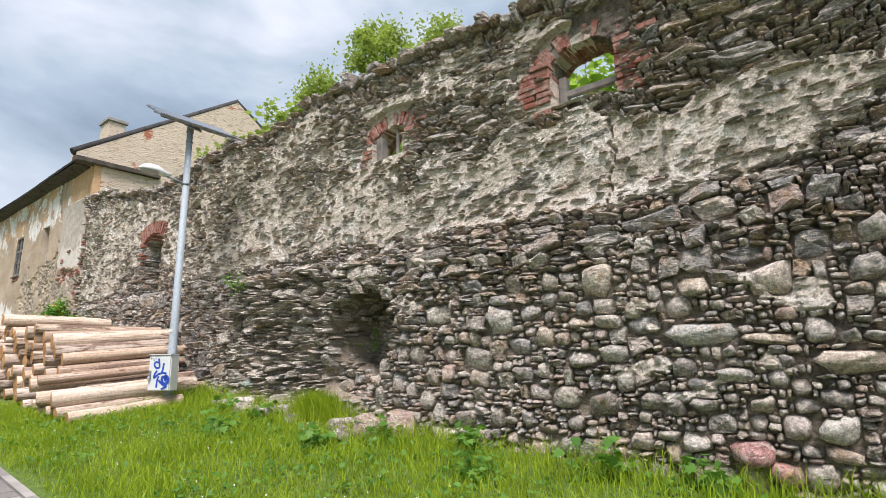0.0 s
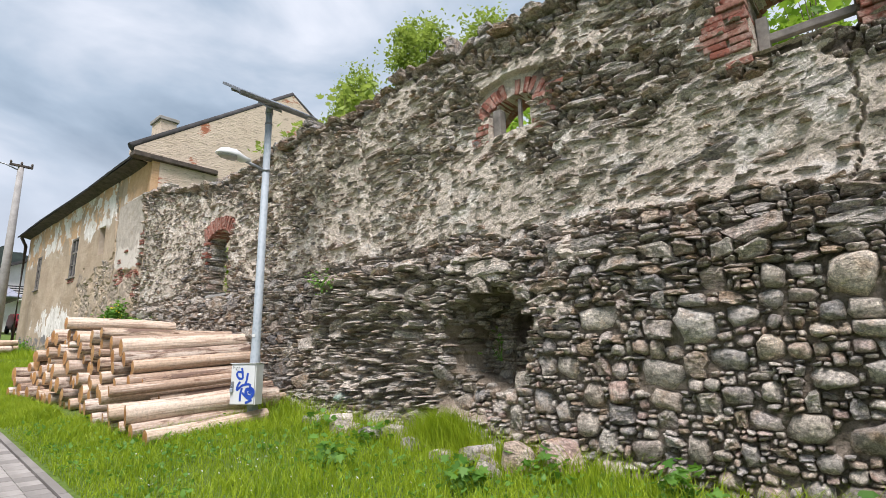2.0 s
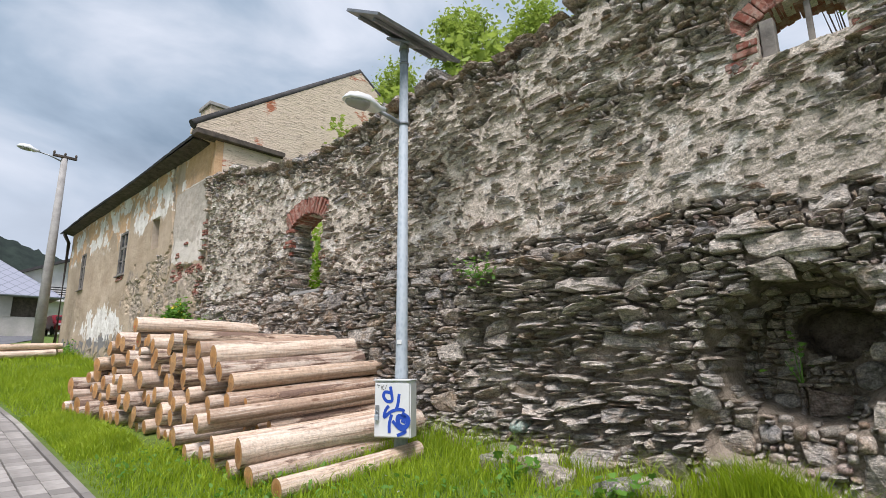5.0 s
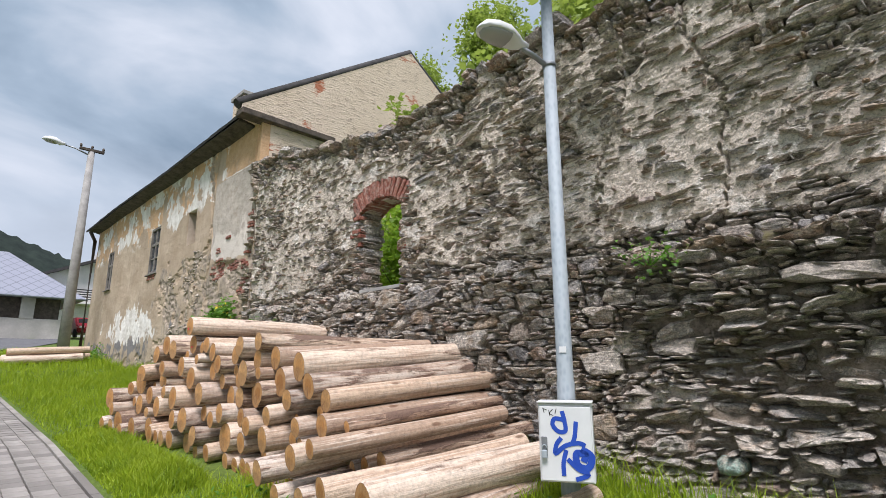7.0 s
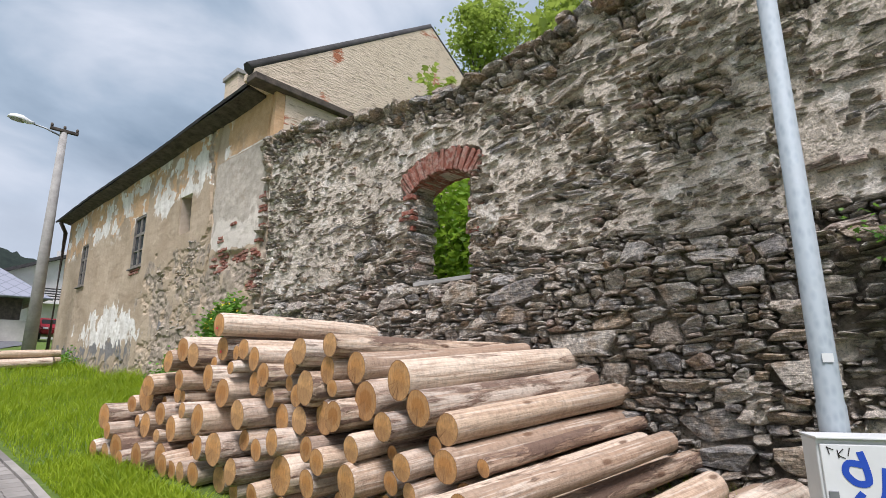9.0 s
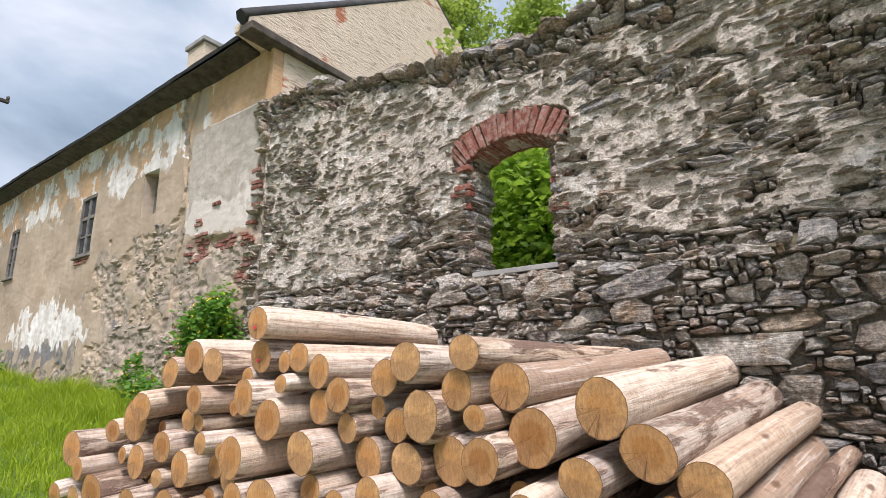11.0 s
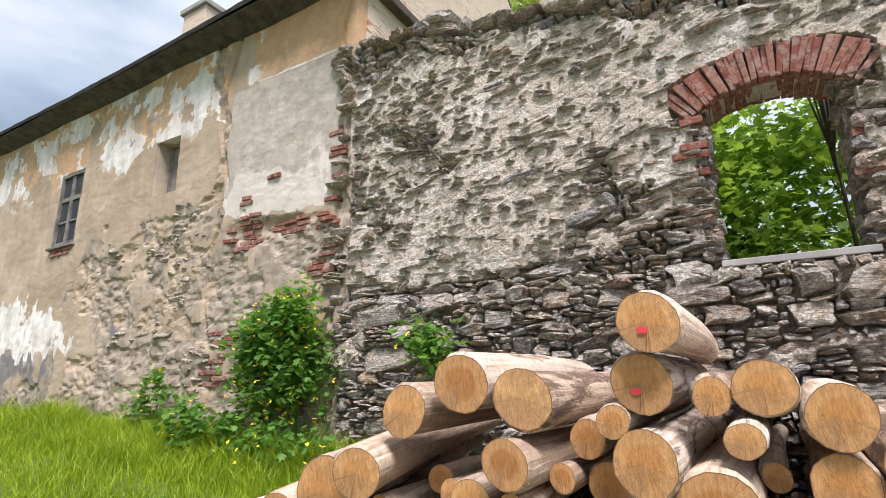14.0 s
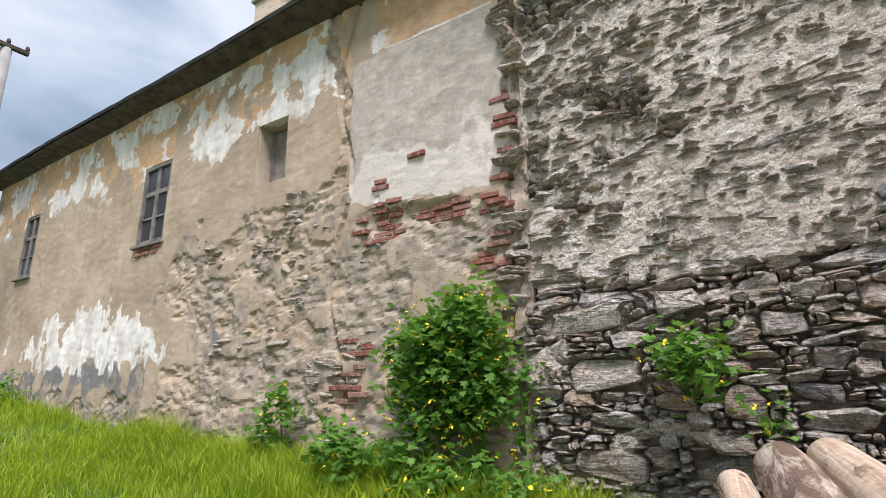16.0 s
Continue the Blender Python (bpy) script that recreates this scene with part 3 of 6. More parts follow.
def in_opening(x, z, grow=0.0):
    m = np.zeros(np.shape(x), bool)
    for a, b, s, k, r in OPENINGS:
        u = np.clip(np.abs(x - (a + b) / 2) / ((b - a) / 2), 0, 1)
        m |= (x > a - grow) & (x < b + grow) & (z > s - grow) & (z < k + r * np.sqrt(np.clip(1 - u * u, 0, 1)) + grow)
    return m


def relief(name, xs, zs, yfun, keep, yback, material, zones=(), jitter=0.3, flat_back=True, deeper=0.0):
    """A wall as a fine relief with thickness: cells where keep() is false are left open."""
    X, Z = np.meshgrid(xs, zs, indexing="ij")
    rng = np.random.RandomState(5)
    cx, cz = (X[:-1, :-1] + X[1:, 1:]) / 2, (Z[:-1, :-1] + Z[1:, 1:]) / 2
    K = keep(cx, cz)
    X = X + (rng.rand(*X.shape) - 0.5) * jitter * (xs[1] - xs[0])
    Z = Z + (rng.rand(*Z.shape) - 0.5) * jitter * (zs[1] - zs[0])
    nx, nz = X.shape
    k = np.arange(nx * nz).reshape(nx, nz)
    front = np.stack([k[:-1, :-1], k[1:, :-1], k[1:, 1:], k[:-1, 1:]], -1)[K]
    back = front[:, ::-1] + nx * nz
    P = np.zeros((nx + 1, nz + 1), bool)
    P[1:-1, 1:-1] = K
    quads = [front] + ([back] if flat_back else [])
    off = nx * nz
    for a, b, here, there in (
            (k[:-1, :], k[1:, :], P[1:-1, 1:], P[1:-1, :-1]),
            (k[1:, :], k[:-1, :], P[1:-1, :-1], P[1:-1, 1:]),
            (k[:, 1:], k[:, :-1], P[1:, 1:-1], P[:-1, 1:-1]),
            (k[:, :-1], k[:, 1:], P[:-1, 1:-1], P[1:, 1:-1])):
        s = here & ~there
        quads.append(np.stack([b[s], a[s], a[s] + off, b[s] + off], -1))
    F = np.concatenate(quads)
    Y = yfun(X, Z)
    V = np.concatenate([np.stack([X, Y, Z], -1).reshape(-1, 3), np.stack([X, np.where(Z < 2.8, yback + deeper, yback), Z], -1).reshape(-1, 3)])
    used = np.zeros(len(V), bool)
    used[F.ravel()] = True
    ids = np.cumsum(used) - 1
    me = mesh_of(name, V[used], ids[F], material)
    for key, fs in zones:
        col = np.zeros((len(V), 4), np.float32)
        for c, f in enumerate(fs):
            col[:, c] = np.tile(f(X, Z).ravel(), 2)
        a = me.color_attributes.new(key, "FLOAT_COLOR", "POINT")
        a.data.foreach_set("color", np.clip(col[used], 0, 1).ravel())
    return me


WALL_L, WALL_R, WALL_BACK = -17.95, 1.5, 5.97


def boulder_zone(x, z):
    """The lower stretch of large rounded field stones."""
    return z < np.interp(-x, [-3, 0, 2, 4.5, 6.3, 6.8], [2.55, 2.5, 2.45, 1.95, 1.3, 0.6])


def sand_at(x, z):
    """Pale sandy earth that has run out of the fallen stretch and the hole."""
    return smooth(5.0, 5.4, -x) * smooth(9.6, 8.9, -x) * smooth(2.5, 1.5, z + 0.9 * (fbm(x * 2, z * 3, 27, 3) - 0.5)) + 0.7 * (cavity(x, z) > 0.12) * smooth(2.2, 1.9, z) * smooth(6.6, 7.0, -x) \
        + 0.55 * smooth(9.6, 11.0, -x) * (z < 3.1) + 0.3 * smooth(5.0, 4.4, -x) * boulder_zone(x, z)


def mortar_y(x, z):
    p = smooth(0.42, 0.54, plaster_at(x, z))
    rough = 1.0 * (fbm(x * 10, z * 16, 17, 3) - 0.5)
    near = np.zeros(np.shape(x))
    for a, b, s, k, r in OPENINGS:
        u = np.clip(np.abs(x - (a + b) / 2) / ((b - a) / 2 + 0.26), 0, 1)
        near = np.maximum(near, (u < 1) * (z > k - 0.05) * (z < k + r * np.sqrt(1 - u * u) + 0.28))
    p = p * (1 - near)
    return np.minimum(face(x, z) + 0.068 - 0.018 * boulder_zone(x, z) - 0.094 * p + rough * 0.05 * (1 - 0.68 * p) + 0.03 * p * (fbm(x * 26, z * 30, 18, 2) - 0.5) + 0.012 * near, WALL_BACK - 0.05 + 0.75 * (z < 2.77))


def moss_at(x, z):
    return 0.55 * (1 - smooth(0.05, 0.3, np.abs(z - 2.95))) * smooth(7, 8, -x) * (1 - smooth(11, 12.5, -x)) + 0 * x


wall = part("wall_ruin", relief("wall_ruin", np.arange(WALL_L, WALL_R + 0.01, 0.026), np.arange(0.0, 6.75, 0.026), mortar_y,
                                lambda x, z: (z < wall_top(x)) & ~in_opening(x, z), WALL_BACK, MORTAR,
                                [("zone", (lambda x, z: smooth(0.38, 0.58, plaster_at(x, z)), moss_at, sand_at))], deeper=0.75))
tagged(wall, "ruined rubble stone wall with crumbling lime plaster", "wall", kind="structure")


def pack_boxes(x0, x1, z0, z1, blocked, tries, cell=0.02, grow=0.5, seed=1):
    """Fills a wall with boxes from large to small, then lets each grow until it meets its neighbours."""
    rng = np.random.RandomState(seed)
    nx, nz = int((x1 - x0) / cell), int((z1 - z0) / cell)
    gx, gz = np.meshgrid(x0 + (np.arange(nx) + 0.5) * cell, z0 + (np.arange(nz) + 0.5) * cell, indexing="ij")
    occ = blocked(gx, gz)
    out = []
    for count, size in tries:
        px, pz = rng.rand(count) * (x1 - x0) + x0, rng.rand(count) * (z1 - z0) + z0
        for x, z in zip(px, pz):
            wh = size(x, z, rng)
            if wh is None:
                continue
            w, h = max(2, int(wh[0] / cell)), max(2, int(wh[1] / cell))
            i, j = int((x - x0) / cell), int((z - z0) / cell)
            if i + w >= nx or j + h >= nz or occ[i:i + w, j:j + h].any():
                continue
            occ[i:i + w, j:j + h] = True
            out.append([i, i + w, j, j + h])
    for b in out:
        most_w, most_h = max(2, int((b[1] - b[0]) * grow)), max(1, int((b[3] - b[2]) * grow))
        for _ in range(most_w):
            if b[0] > 0 and not occ[b[0] - 1, b[2]:b[3]].any():
                b[0] -= 1
                occ[b[0], b[2]:b[3]] = True
            if b[1] < nx and not occ[b[1], b[2]:b[3]].any():
                occ[b[1], b[2]:b[3]] = True
                b[1] += 1
        for _ in range(most_h):
            if b[2] > 0 and not occ[b[0]:b[1], b[2] - 1].any():
                b[2] -= 1
                occ[b[0]:b[1], b[2]] = True
            if b[3] < nz and not occ[b[0]:b[1], b[3]].any():
                occ[b[0]:b[1], b[3]] = True
                b[3] += 1
    return [(x0 + a * cell, x0 + b * cell, z0 + c * cell, z0 + d * cell) for a, b, c, d in out]


def stone_size(big):
    def size(x, z, rng):
        u = rng.rand()
        if z > wall_top(x) - 0.42:
            h = (0.16, 0.12, 0.08, 0.05)[big] * (0.6 + 0.7 * u)
            return h * (1.1 + 1.5 * rng.rand()), h
        if boulder_zone(x, z):
            h = (0.23, 0.15, 0.09, 0.05)[big] * (0.7 + 0.6 * u)
            return h * (0.85 + 1.1 * rng.rand() ** 1.5), h
        if 6.7 < -x < 9.4 and 0.9 < z < 2.95:
            h = (0.14, 0.09, 0.055, 0.035)[big] * (0.5 + 0.8 * u)
            return h * (1.6 + 3.0 * rng.rand()), h
        if z < 2.98:
            h = (0.18, 0.11, 0.06, 0.04)[big] * (0.6 + 0.8 * u)
            return h * (1.0 + 2.2 * rng.rand()), h
        h = (0.11, 0.068, 0.046, 0.034)[big] * (0.45 + 1.0 * u)
        return h * (1.3 + 3.4 * rng.rand()), h
    return size


def stone_shape(seed, rounded):
    """Verts and faces of one stone that fills a box from -1 to 1; its face looks to -y."""
    rng = np.random.RandomState(seed)
    n = 11
    a = (np.arange(n) + (rng.rand(n) - 0.5) * 0.8) / n * 2 * math.pi + rng.rand()
    e = 0.50 + 0.25 * rng.rand() if rounded else 0.35 + 0.3 * rng.rand()
    cx, cz = np.sign(np.cos(a)) * np.abs(np.cos(a)) ** e, np.sign(np.sin(a)) * np.abs(np.sin(a)) ** e
    r = 1 - rng.rand(n) * (0.24 if rounded else 0.32)
    cx, cz = cx * r, cz * r
    cz = cz * (1 + (rng.rand() - 0.5) * (0.5 if rounded else 0.8) * cx)
    cx = cx + (rng.rand() - 0.5) * (0.3 if rounded else 0.5) * cz
    cx, cz = 2 * (cx - cx.min()) / np.ptp(cx) - 1, 2 * (cz - cz.min()) / np.ptp(cz) - 1
    tilt = (rng.rand(2) - 0.5) * (0.6 if rounded else 0.7)
    if rounded:
        rings = ((1.0, 0.95), (0.1, 1.0), (-0.5, 0.90), (-0.86, 0.62))
    else:
        rings = ((1.0, 1.0), (-0.45, 1.0), (-0.85, 0.92), (-0.98, 0.55))
    V = []
    for y, s in rings:
        j = 1 + (rng.rand(n) - 0.5) * 0.14
        V += [(cx[i] * s * j[i], y + (tilt[0] * cx[i] + tilt[1] * cz[i] + (rng.rand() - 0.5) * 0.3) * (y < 0), cz[i] * s * j[i]) for i in range(n)]
    V.append((0.0, -1.0 + (rng.rand() - 0.5) * 0.3, 0.0))
    F = [(k * n + i, k * n + (i + 1) % n, (k + 1) * n + (i + 1) % n, (k + 1) * n + i) for k in range(len(rings) - 1) for i in range(n)]
    F += [((len(rings) - 1) * n + i, (len(rings) - 1) * n + (i + 1) % n, len(V) - 1) for i in range(n)]
    return np.array(V), F


SHAPES = {True: [stone_shape(s, True) for s in range(40)], False: [stone_shape(100 + s, False) for s in range(40)]}


def join_stones(name, items, material, rounded, parent, label):
    """Many stones, too many to count, in one mesh. items: centre, half sizes, tilt, shape."""
    V, F, base = [], [], 0
    for (x, y, z), (sx, sy, sz), t, k in items:
        v, f = SHAPES[rounded][k % 40]
        c, s = math.cos(t), math.sin(t)
        p = v * (sx, sy, sz)
        V.append(np.stack([p[:, 0] * c - p[:, 2] * s + x, p[:, 1] + y, p[:, 0] * s + p[:, 2] * c + z], -1))
        F += [[i + base for i in q] for q in f]
        base += len(v)
    ob = part(name, mesh_of(name, np.concatenate(V), F, material, rounded), None, parent)
    return tagged(ob, label, kind="stuff")


# well seen stones of the foot: x, z, half width, half height; then those with paint on them
PALE = [(-1.20, 1.63, 0.32, 0.11), (-2.15, 2.21, 0.18, 0.18), (-0.12, 1.38, 0.25, 0.10), (-0.58, 2.08, 0.17, 0.15), (-3.36, 1.87, 0.19, 0.17), (-1.22, 2.08, 0.14, 0.09), (-2.06, 1.79, 0.15, 0.07), (-2.78, 1.66, 0.11, 0.11), (-0.76, 1.02, 0.10, 0.07), (-0.25, 0.84, 0.14, 0.11), (-1.80, 0.64, 0.12, 0.09), (-2.40, 1.79, 0.10, 0.06), (-0.93, 1.26, 0.15, 0.07)]
GREY = [(-2.01, 1.46, 0.15, 0.10), (-2.38, 1.41, 0.16, 0.09), (-2.19, 0.97, 0.17, 0.12), (-2.58, 1.01, 0.16, 0.12), (-0.66, 1.57, 0.21, 0.05), (-1.68, 1.01, 0.12, 0.08), (-0.53, 0.85, 0.10, 0.10), (-1.21, 1.00, 0.13, 0.06), (-1.31, 0.67, 0.13, 0.09), (-0.41, 0.47, 0.12, 0.11), (-1.63, 0.36, 0.13, 0.10), (-3.06, 1.25, 0.12, 0.08)]
PAINTED = [(-0.87, 0.62, 0.17, 0.11), (-0.64, 0.48, 0.12, 0.10), (-8.45, 1.04, 0.12, 0.075)]
MARKED = PALE + GREY + PAINTED


def blocked(x, z):
    m = (z > wall_top(x) - 0.05) | in_opening(x, z, 0.05) | (z < ground_z(x, 5.1) - 0.1) | (cavity(x, z) > 1.0)
    for a, b, s, k, r in OPENINGS:
        m |= (np.abs(x - (a + b) / 2) < (b - a) / 2 + 0.22) & (z > k - 0.05) & (z < k + r + 0.36)
    for a, b, w, h in MARKED:
        m |= (np.abs(x - a) < w) & (np.abs(z - b) < h)
    return m | (crack_at(x, z) < 0.014)


def build_stones():
    boxes = pack_boxes(WALL_L, WALL_R, -0.1, 6.6, blocked, [(2600, stone_size(0)), (8000, stone_size(1)), (24000, stone_size(2)), (60000, stone_size(3))])
    rng = np.random.RandomState(9)
    slate, dusty, round_far, near, pale = [], [], [], [], []
    for a, b, w, h in PALE + GREY:
        pale.append((a, float(face(a, b)) + 0.05, b, w, 0.13, h, 0.1 * math.sin(a * 40), int(a * -37) % 40))
    for x0, x1, z0, z1 in boxes:
        x, z = (x0 + x1) / 2, (z0 + z1) / 2
        w, h = (x1 - x0) / 2 - 0.004, (z1 - z0) / 2 - 0.003
        rounded = bool(boulder_zone(x, z)) and rng.rand() < 0.72
        loose = 0.15 * (6.6 < -x < 9.4 and 1.0 < z < 2.95)
        y = float(face(np.array(x), np.array(z))) + (rng.rand() - 0.5) * (0.07 + loose) + 0.006
        t = (rng.rand() - 0.5) * (0.5 if rounded else 0.42) + (0.0 if rounded else 0.05)
        k = rng.randint(40)
        cover = float(plaster_at(np.array(x), np.array(z)))
        if not rounded and z > 2.6 and cover > 0.5:
            if rng.rand() > np.interp(cover, [0.5, 0.65, 0.85, 1.05], [0.75, 0.55, 0.38, 0.25]):
                continue
            y += 0.012 * rng.rand() - 0.012
        if rounded:
            d = min(0.13, 0.45 * h + 0.05)
            y += d - 0.045
            near.append((x, y, z, w, d, h, t, k)) if w * h > 0.0045 else round_far.append(((x, y, z), (w, d, h), t, k))
        else:
            d = 0.07 + 0.05 * rng.rand() + loose
            (dusty if rng.rand() < (0.9 if 5.2 < -x < 9.5 and z < 2.75 else 0.38 if x < -5.2 else 0.12) else slate).append(((x, y + d - 0.04, z), (w * 1.04, d, h * 1.08), t, k))
    near.sort(key=lambda s: -s[3] * s[5])
    for a, b, w, h in PAINTED:
        v, f = SHAPES[True][int(-a * 7) % 40]
        painted = part("stone", mesh_of("stone", v, f, GREEN_STONE if a < -5 else RED_STONE, True), None, wall, "stone with a green paint mark" if a < -5 else "stone smeared with red paint",
                       Matrix.LocRotScale((a, float(face(np.array(a), np.array(b))) - 0.03, b), None, (w, 0.13, h)))
    shared = [mesh_of("field_stone", v, f, BOULDER, True) for v, f in SHAPES[True]]
    for x, y, z, w, d, h, t, k in near[:260]:
        ob = new("stone", shared[k])
        ob.parent = wall
        ob.matrix_basis = Matrix.LocRotScale((x, y, z), Euler((0, -t, 0)), (w * 1.05, d, h * 1.05))
    lime = [mesh_of("pale_stone", v, f, PALE_STONE, True) for v, f in SHAPES[True]]
    for i, (x, y, z, w, d, h, t, k) in enumerate(pale):
        ob = new("stone", lime[k] if i < len(PALE) else shared[k])
        ob.parent = wall
        ob.matrix_basis = Matrix.LocRotScale((x, y, z), Euler((0, -t, 0)), (w * 1.05, d, h * 1.05))
    round_far += [((x, y, z), (w, d, h), t, k) for x, y, z, w, d, h, t, k in near[260:]]
    join_stones("small_field_stones", round_far, BOULDER, True, wall, "small rounded stones in the wall foot")
    n = 6500
    sx, sz = WALL_L + 0.1 + (WALL_R - WALL_L - 0.2) * rng.rand(n), 3.0 + 3.1 * rng.rand(n)
    cover = plaster_at(sx, sz)
    ok = (sz < wall_top(sx) - 0.1) & ~blocked(sx, sz) & (cover > 0.40) & (rng.rand(n) < np.interp(cover, [0.4, 0.6, 0.8, 1.0], [0.9, 0.75, 0.38, 0.2]))
    sx, sz = sx[ok], sz[ok]
    sy = mortar_y(sx, sz)
    for x, y, z in zip(sx, sy, sz):
        w = 0.025 + 0.10 * rng.rand() ** 1.6
        h = min(0.35 * w, 0.006 + 0.016 * rng.rand())
        (dusty if rng.rand() < 0.7 else slate).append(((x, y + 0.05 - 0.004 - 0.022 * rng.rand(), z), (w, 0.05, h), 0.06 + (rng.rand() - 0.5) * 0.45, rng.randint(40)))
    join_stones("slate_stones", slate, SLATE, False, wall, "thin grey-brown slate stones laid in rough courses")
    join_stones("dusty_stones", dusty, DUSTY_STONE, False, wall, "pale slabs dusted with lime and sandy earth")
    # loose slabs along the broken crown, lying across the wall
    crown = []
    for row, y in enumerate((5.60, 5.74, 5.87)):
        x = WALL_L + 0.1
        while x < WALL_R:
            half = 0.07 + 0.15 * rng.rand()
            x += half
            z, tall = float(wall_top(np.array(x))), 0.03 + 0.065 * rng.rand()
            for lift in (0.0, 1.6 * tall)[:1 + (rng.rand() < 0.35)]:
                crown.append(((x, y + wall_face(x) - 5.60 + rng.rand() * 0.06, z - 0.03 + tall + lift), (half * (1.05 - 0.3 * (lift > 0)), 0.10 + 0.08 * rng.rand(), tall), (rng.rand() - 0.5) * 0.5, rng.randint(40)))
            x += half * 0.9
    join_stones("crown_slabs", crown, SLATE, False, wall, "loose slate slabs on the broken crown of the wall")


def build_arch(a, b, k, r, y, broken, n, parent):
    """Brick voussoirs standing on edge over an opening."""
    cx, half = (a + b) / 2, (b - a) / 2 + 0.03
    R = (half * half + r * r) / (2 * r)
    cz = k + r - R
    span = math.asin(min(1, half / R)) * (1.06 if broken < 0.1 else 1.12)
    me = bpy.data.meshes.new("brick")
    tall = 0.31 if broken < 0.1 else 0.22
    bm = box(-0.036, 0.036, -0.16, 0.16, 0.0, tall, 0.010)
    for q in bm.verts:
        q.co.x *= 1 + (q.co.z / R)
    bm.to_mesh(me)
    bm.free()
    me.materials.append(BRICK)
    rng = np.random.RandomState(int(-a * 10))
    m = int(n)
    for i in range(m):
        t = (i + 0.5) / m * 2 * span - span
        for j in range(2):
            if j == 0 and rng.rand() < broken:
                continue
            ob = new("brick", me)
            ob.parent = parent
            ob.matrix_basis = Matrix.LocRotScale((cx + R * math.sin(t), y + 0.15 + 0.17 * j + rng.rand() * (0.02 + 0.1 * broken), cz + R * math.cos(t) - 0.01 + rng.rand() * 0.015), Euler(((rng.rand() - 0.5) * 0.1, t + (rng.rand() - 0.5) * 0.13, (rng.rand() - 0.5) * 0.12)), (R * 2 * span / m / 0.071, 1, 0.93 + 0.14 * rng.rand()))


def build_jamb(xe, side, z0, z1, y, rows_fn, parent):
    """Brick or slab courses along an opening's edge."""
    me = bpy.data.meshes.new("brick")
    bm = box(-0.14, 0.14, -0.14, 0.14, -0.034, 0.034, 0.008)
    bm.to_mesh(me)
    bm.free()
    me.materials.append(BRICK)
    rng = np.random.RandomState(int(abs(xe) * 100) + side)
    z = z0
    while z < z1:
        if rng.rand() < rows_fn:
            w = 0.6 + 0.5 * rng.rand()
            ob = new("brick", me)
            ob.parent = parent
            ob.matrix_basis = Matrix.LocRotScale((xe + side * 0.14 * w + (rng.rand() - 0.4) * 0.03 * side, y + 0.10 + 0.04 * rng.rand(), z), Euler((0, (rng.rand() - 0.5) * 0.12, (rng.rand() - 0.5) * 0.15)), (w, 1, 1))
        z += 0.078


def build_openings():
    for (a, b, s, k, r), n in zip(OPENINGS, (20, 17, 30)):
        y = float(face(np.array((a + b) / 2), np.array(k + 0.3)))
        build_arch(a - 0.06, b + 0.06, k, r, y - 0.035 + 0.08 * (n < 26), 0.0 if n == 30 else 0.3, n, wall)
    for (a, b, s, k, r), lo in ((OPENINGS[0], 0.9), (OPENINGS[1], 0.85)):
        y = float(face(np.array((a + b) / 2), np.array(k))) - 0.02
        build_jamb(a, -1, s - 0.05, k + 0.05, y, lo, wall)
        build_jamb(a - 0.2, -1, s + 0.1, k + 0.05, y, 0.5, wall)
        build_jamb(b, 1, s - 0.05, k + 0.05, y, lo, wall)
        build_jamb(b + 0.2, 1, s + 0.05, k + 0.1, y, 0.45, wall)
    a, b, s, k, r = OPENINGS[2]
    build_jamb(a, -1, s + 0.35, k, float(face(np.array(a), np.array(3.8))) - 0.02, 0.5, wall)
    build_jamb(b, 1, s + 0.6, k, float(face(np.array(b), np.array(3.8))), 0.3, wall)
    rng = np.random.RandomState(31)
    jamb = []
    for x, side in ((a, -1), (b, 1)):
        z = s + 0.05
        while z < k + 0.02:
            h = 0.02 + 0.075 * rng.rand() ** 1.5
            for y in (5.69, 5.79, 5.88):
                w = 0.10 + 0.09 * rng.rand()
                jamb.append(((x + side * (w + 0.02 - 0.075 * rng.rand()), y + 0.05 * rng.rand(), z + h), (w, 0.11 + 0.03 * rng.rand(), h * 1.05), (rng.rand() - 0.5) * 0.1, rng.randint(40)))
            z += 2 * h
    join_stones("jamb_stones", jamb, SLATE, False, wall, "rough stones lining the ruined window")
    sill = part("sill_board", box(a - 0.02, b + 0.05, 5.58, 5.955, s - 0.02, s + 0.035, 0.006), CONCRETE, wall, "pale worn window sill slab")
    # timber remains in the two upper openings
    a, b, s, k, r = OPENINGS[1]
    post = hold("old_window_frame", a + 0.07, 5.72, s)
    part("post", box(-0.06, 0.06, -0.07, 0.07, 0.0, 0.42, 0.01), OLDWOOD, post)
    part("post", box(0.30, 0.35, 0.0, 0.05, 0.0, 0.50, 0.008), OLDWOOD, post)
    tagged(post, "grey weathered wooden posts of a lost window", "window frame")
    a, b, s, k, r = OPENINGS[0]
    bar = hold("old_window_frame", a, 5.78, s)
    part("rail", box(-0.03, b - a + 0.03, -0.04, 0.04, 0.18, 0.26, 0.01), OLDWOOD, bar)
    part("post", box(0.02, 0.12, -0.06, 0.06, 0.0, 0.45, 0.01), OLDWOOD, bar)
    tagged(bar, "weathered timber rail left in a ruined opening", "window frame")


# ---- the old building ----
B_L, B_R, B_Y, B_Z = -33.0, -17.9, 5.46, 7.5
B_WINDOWS = [(-22.22, -21.58, 5.12, 6.08), (-25.46, -24.56, 4.66, 6.16), (-30.75, -29.98, 4.68, 6.17)]


def blob(x, z, cx, cz, rx, rz):
    return 1 - smooth(0.1, 1.5, np.hypot((x - cx) / rx, (z - cz) / rz))


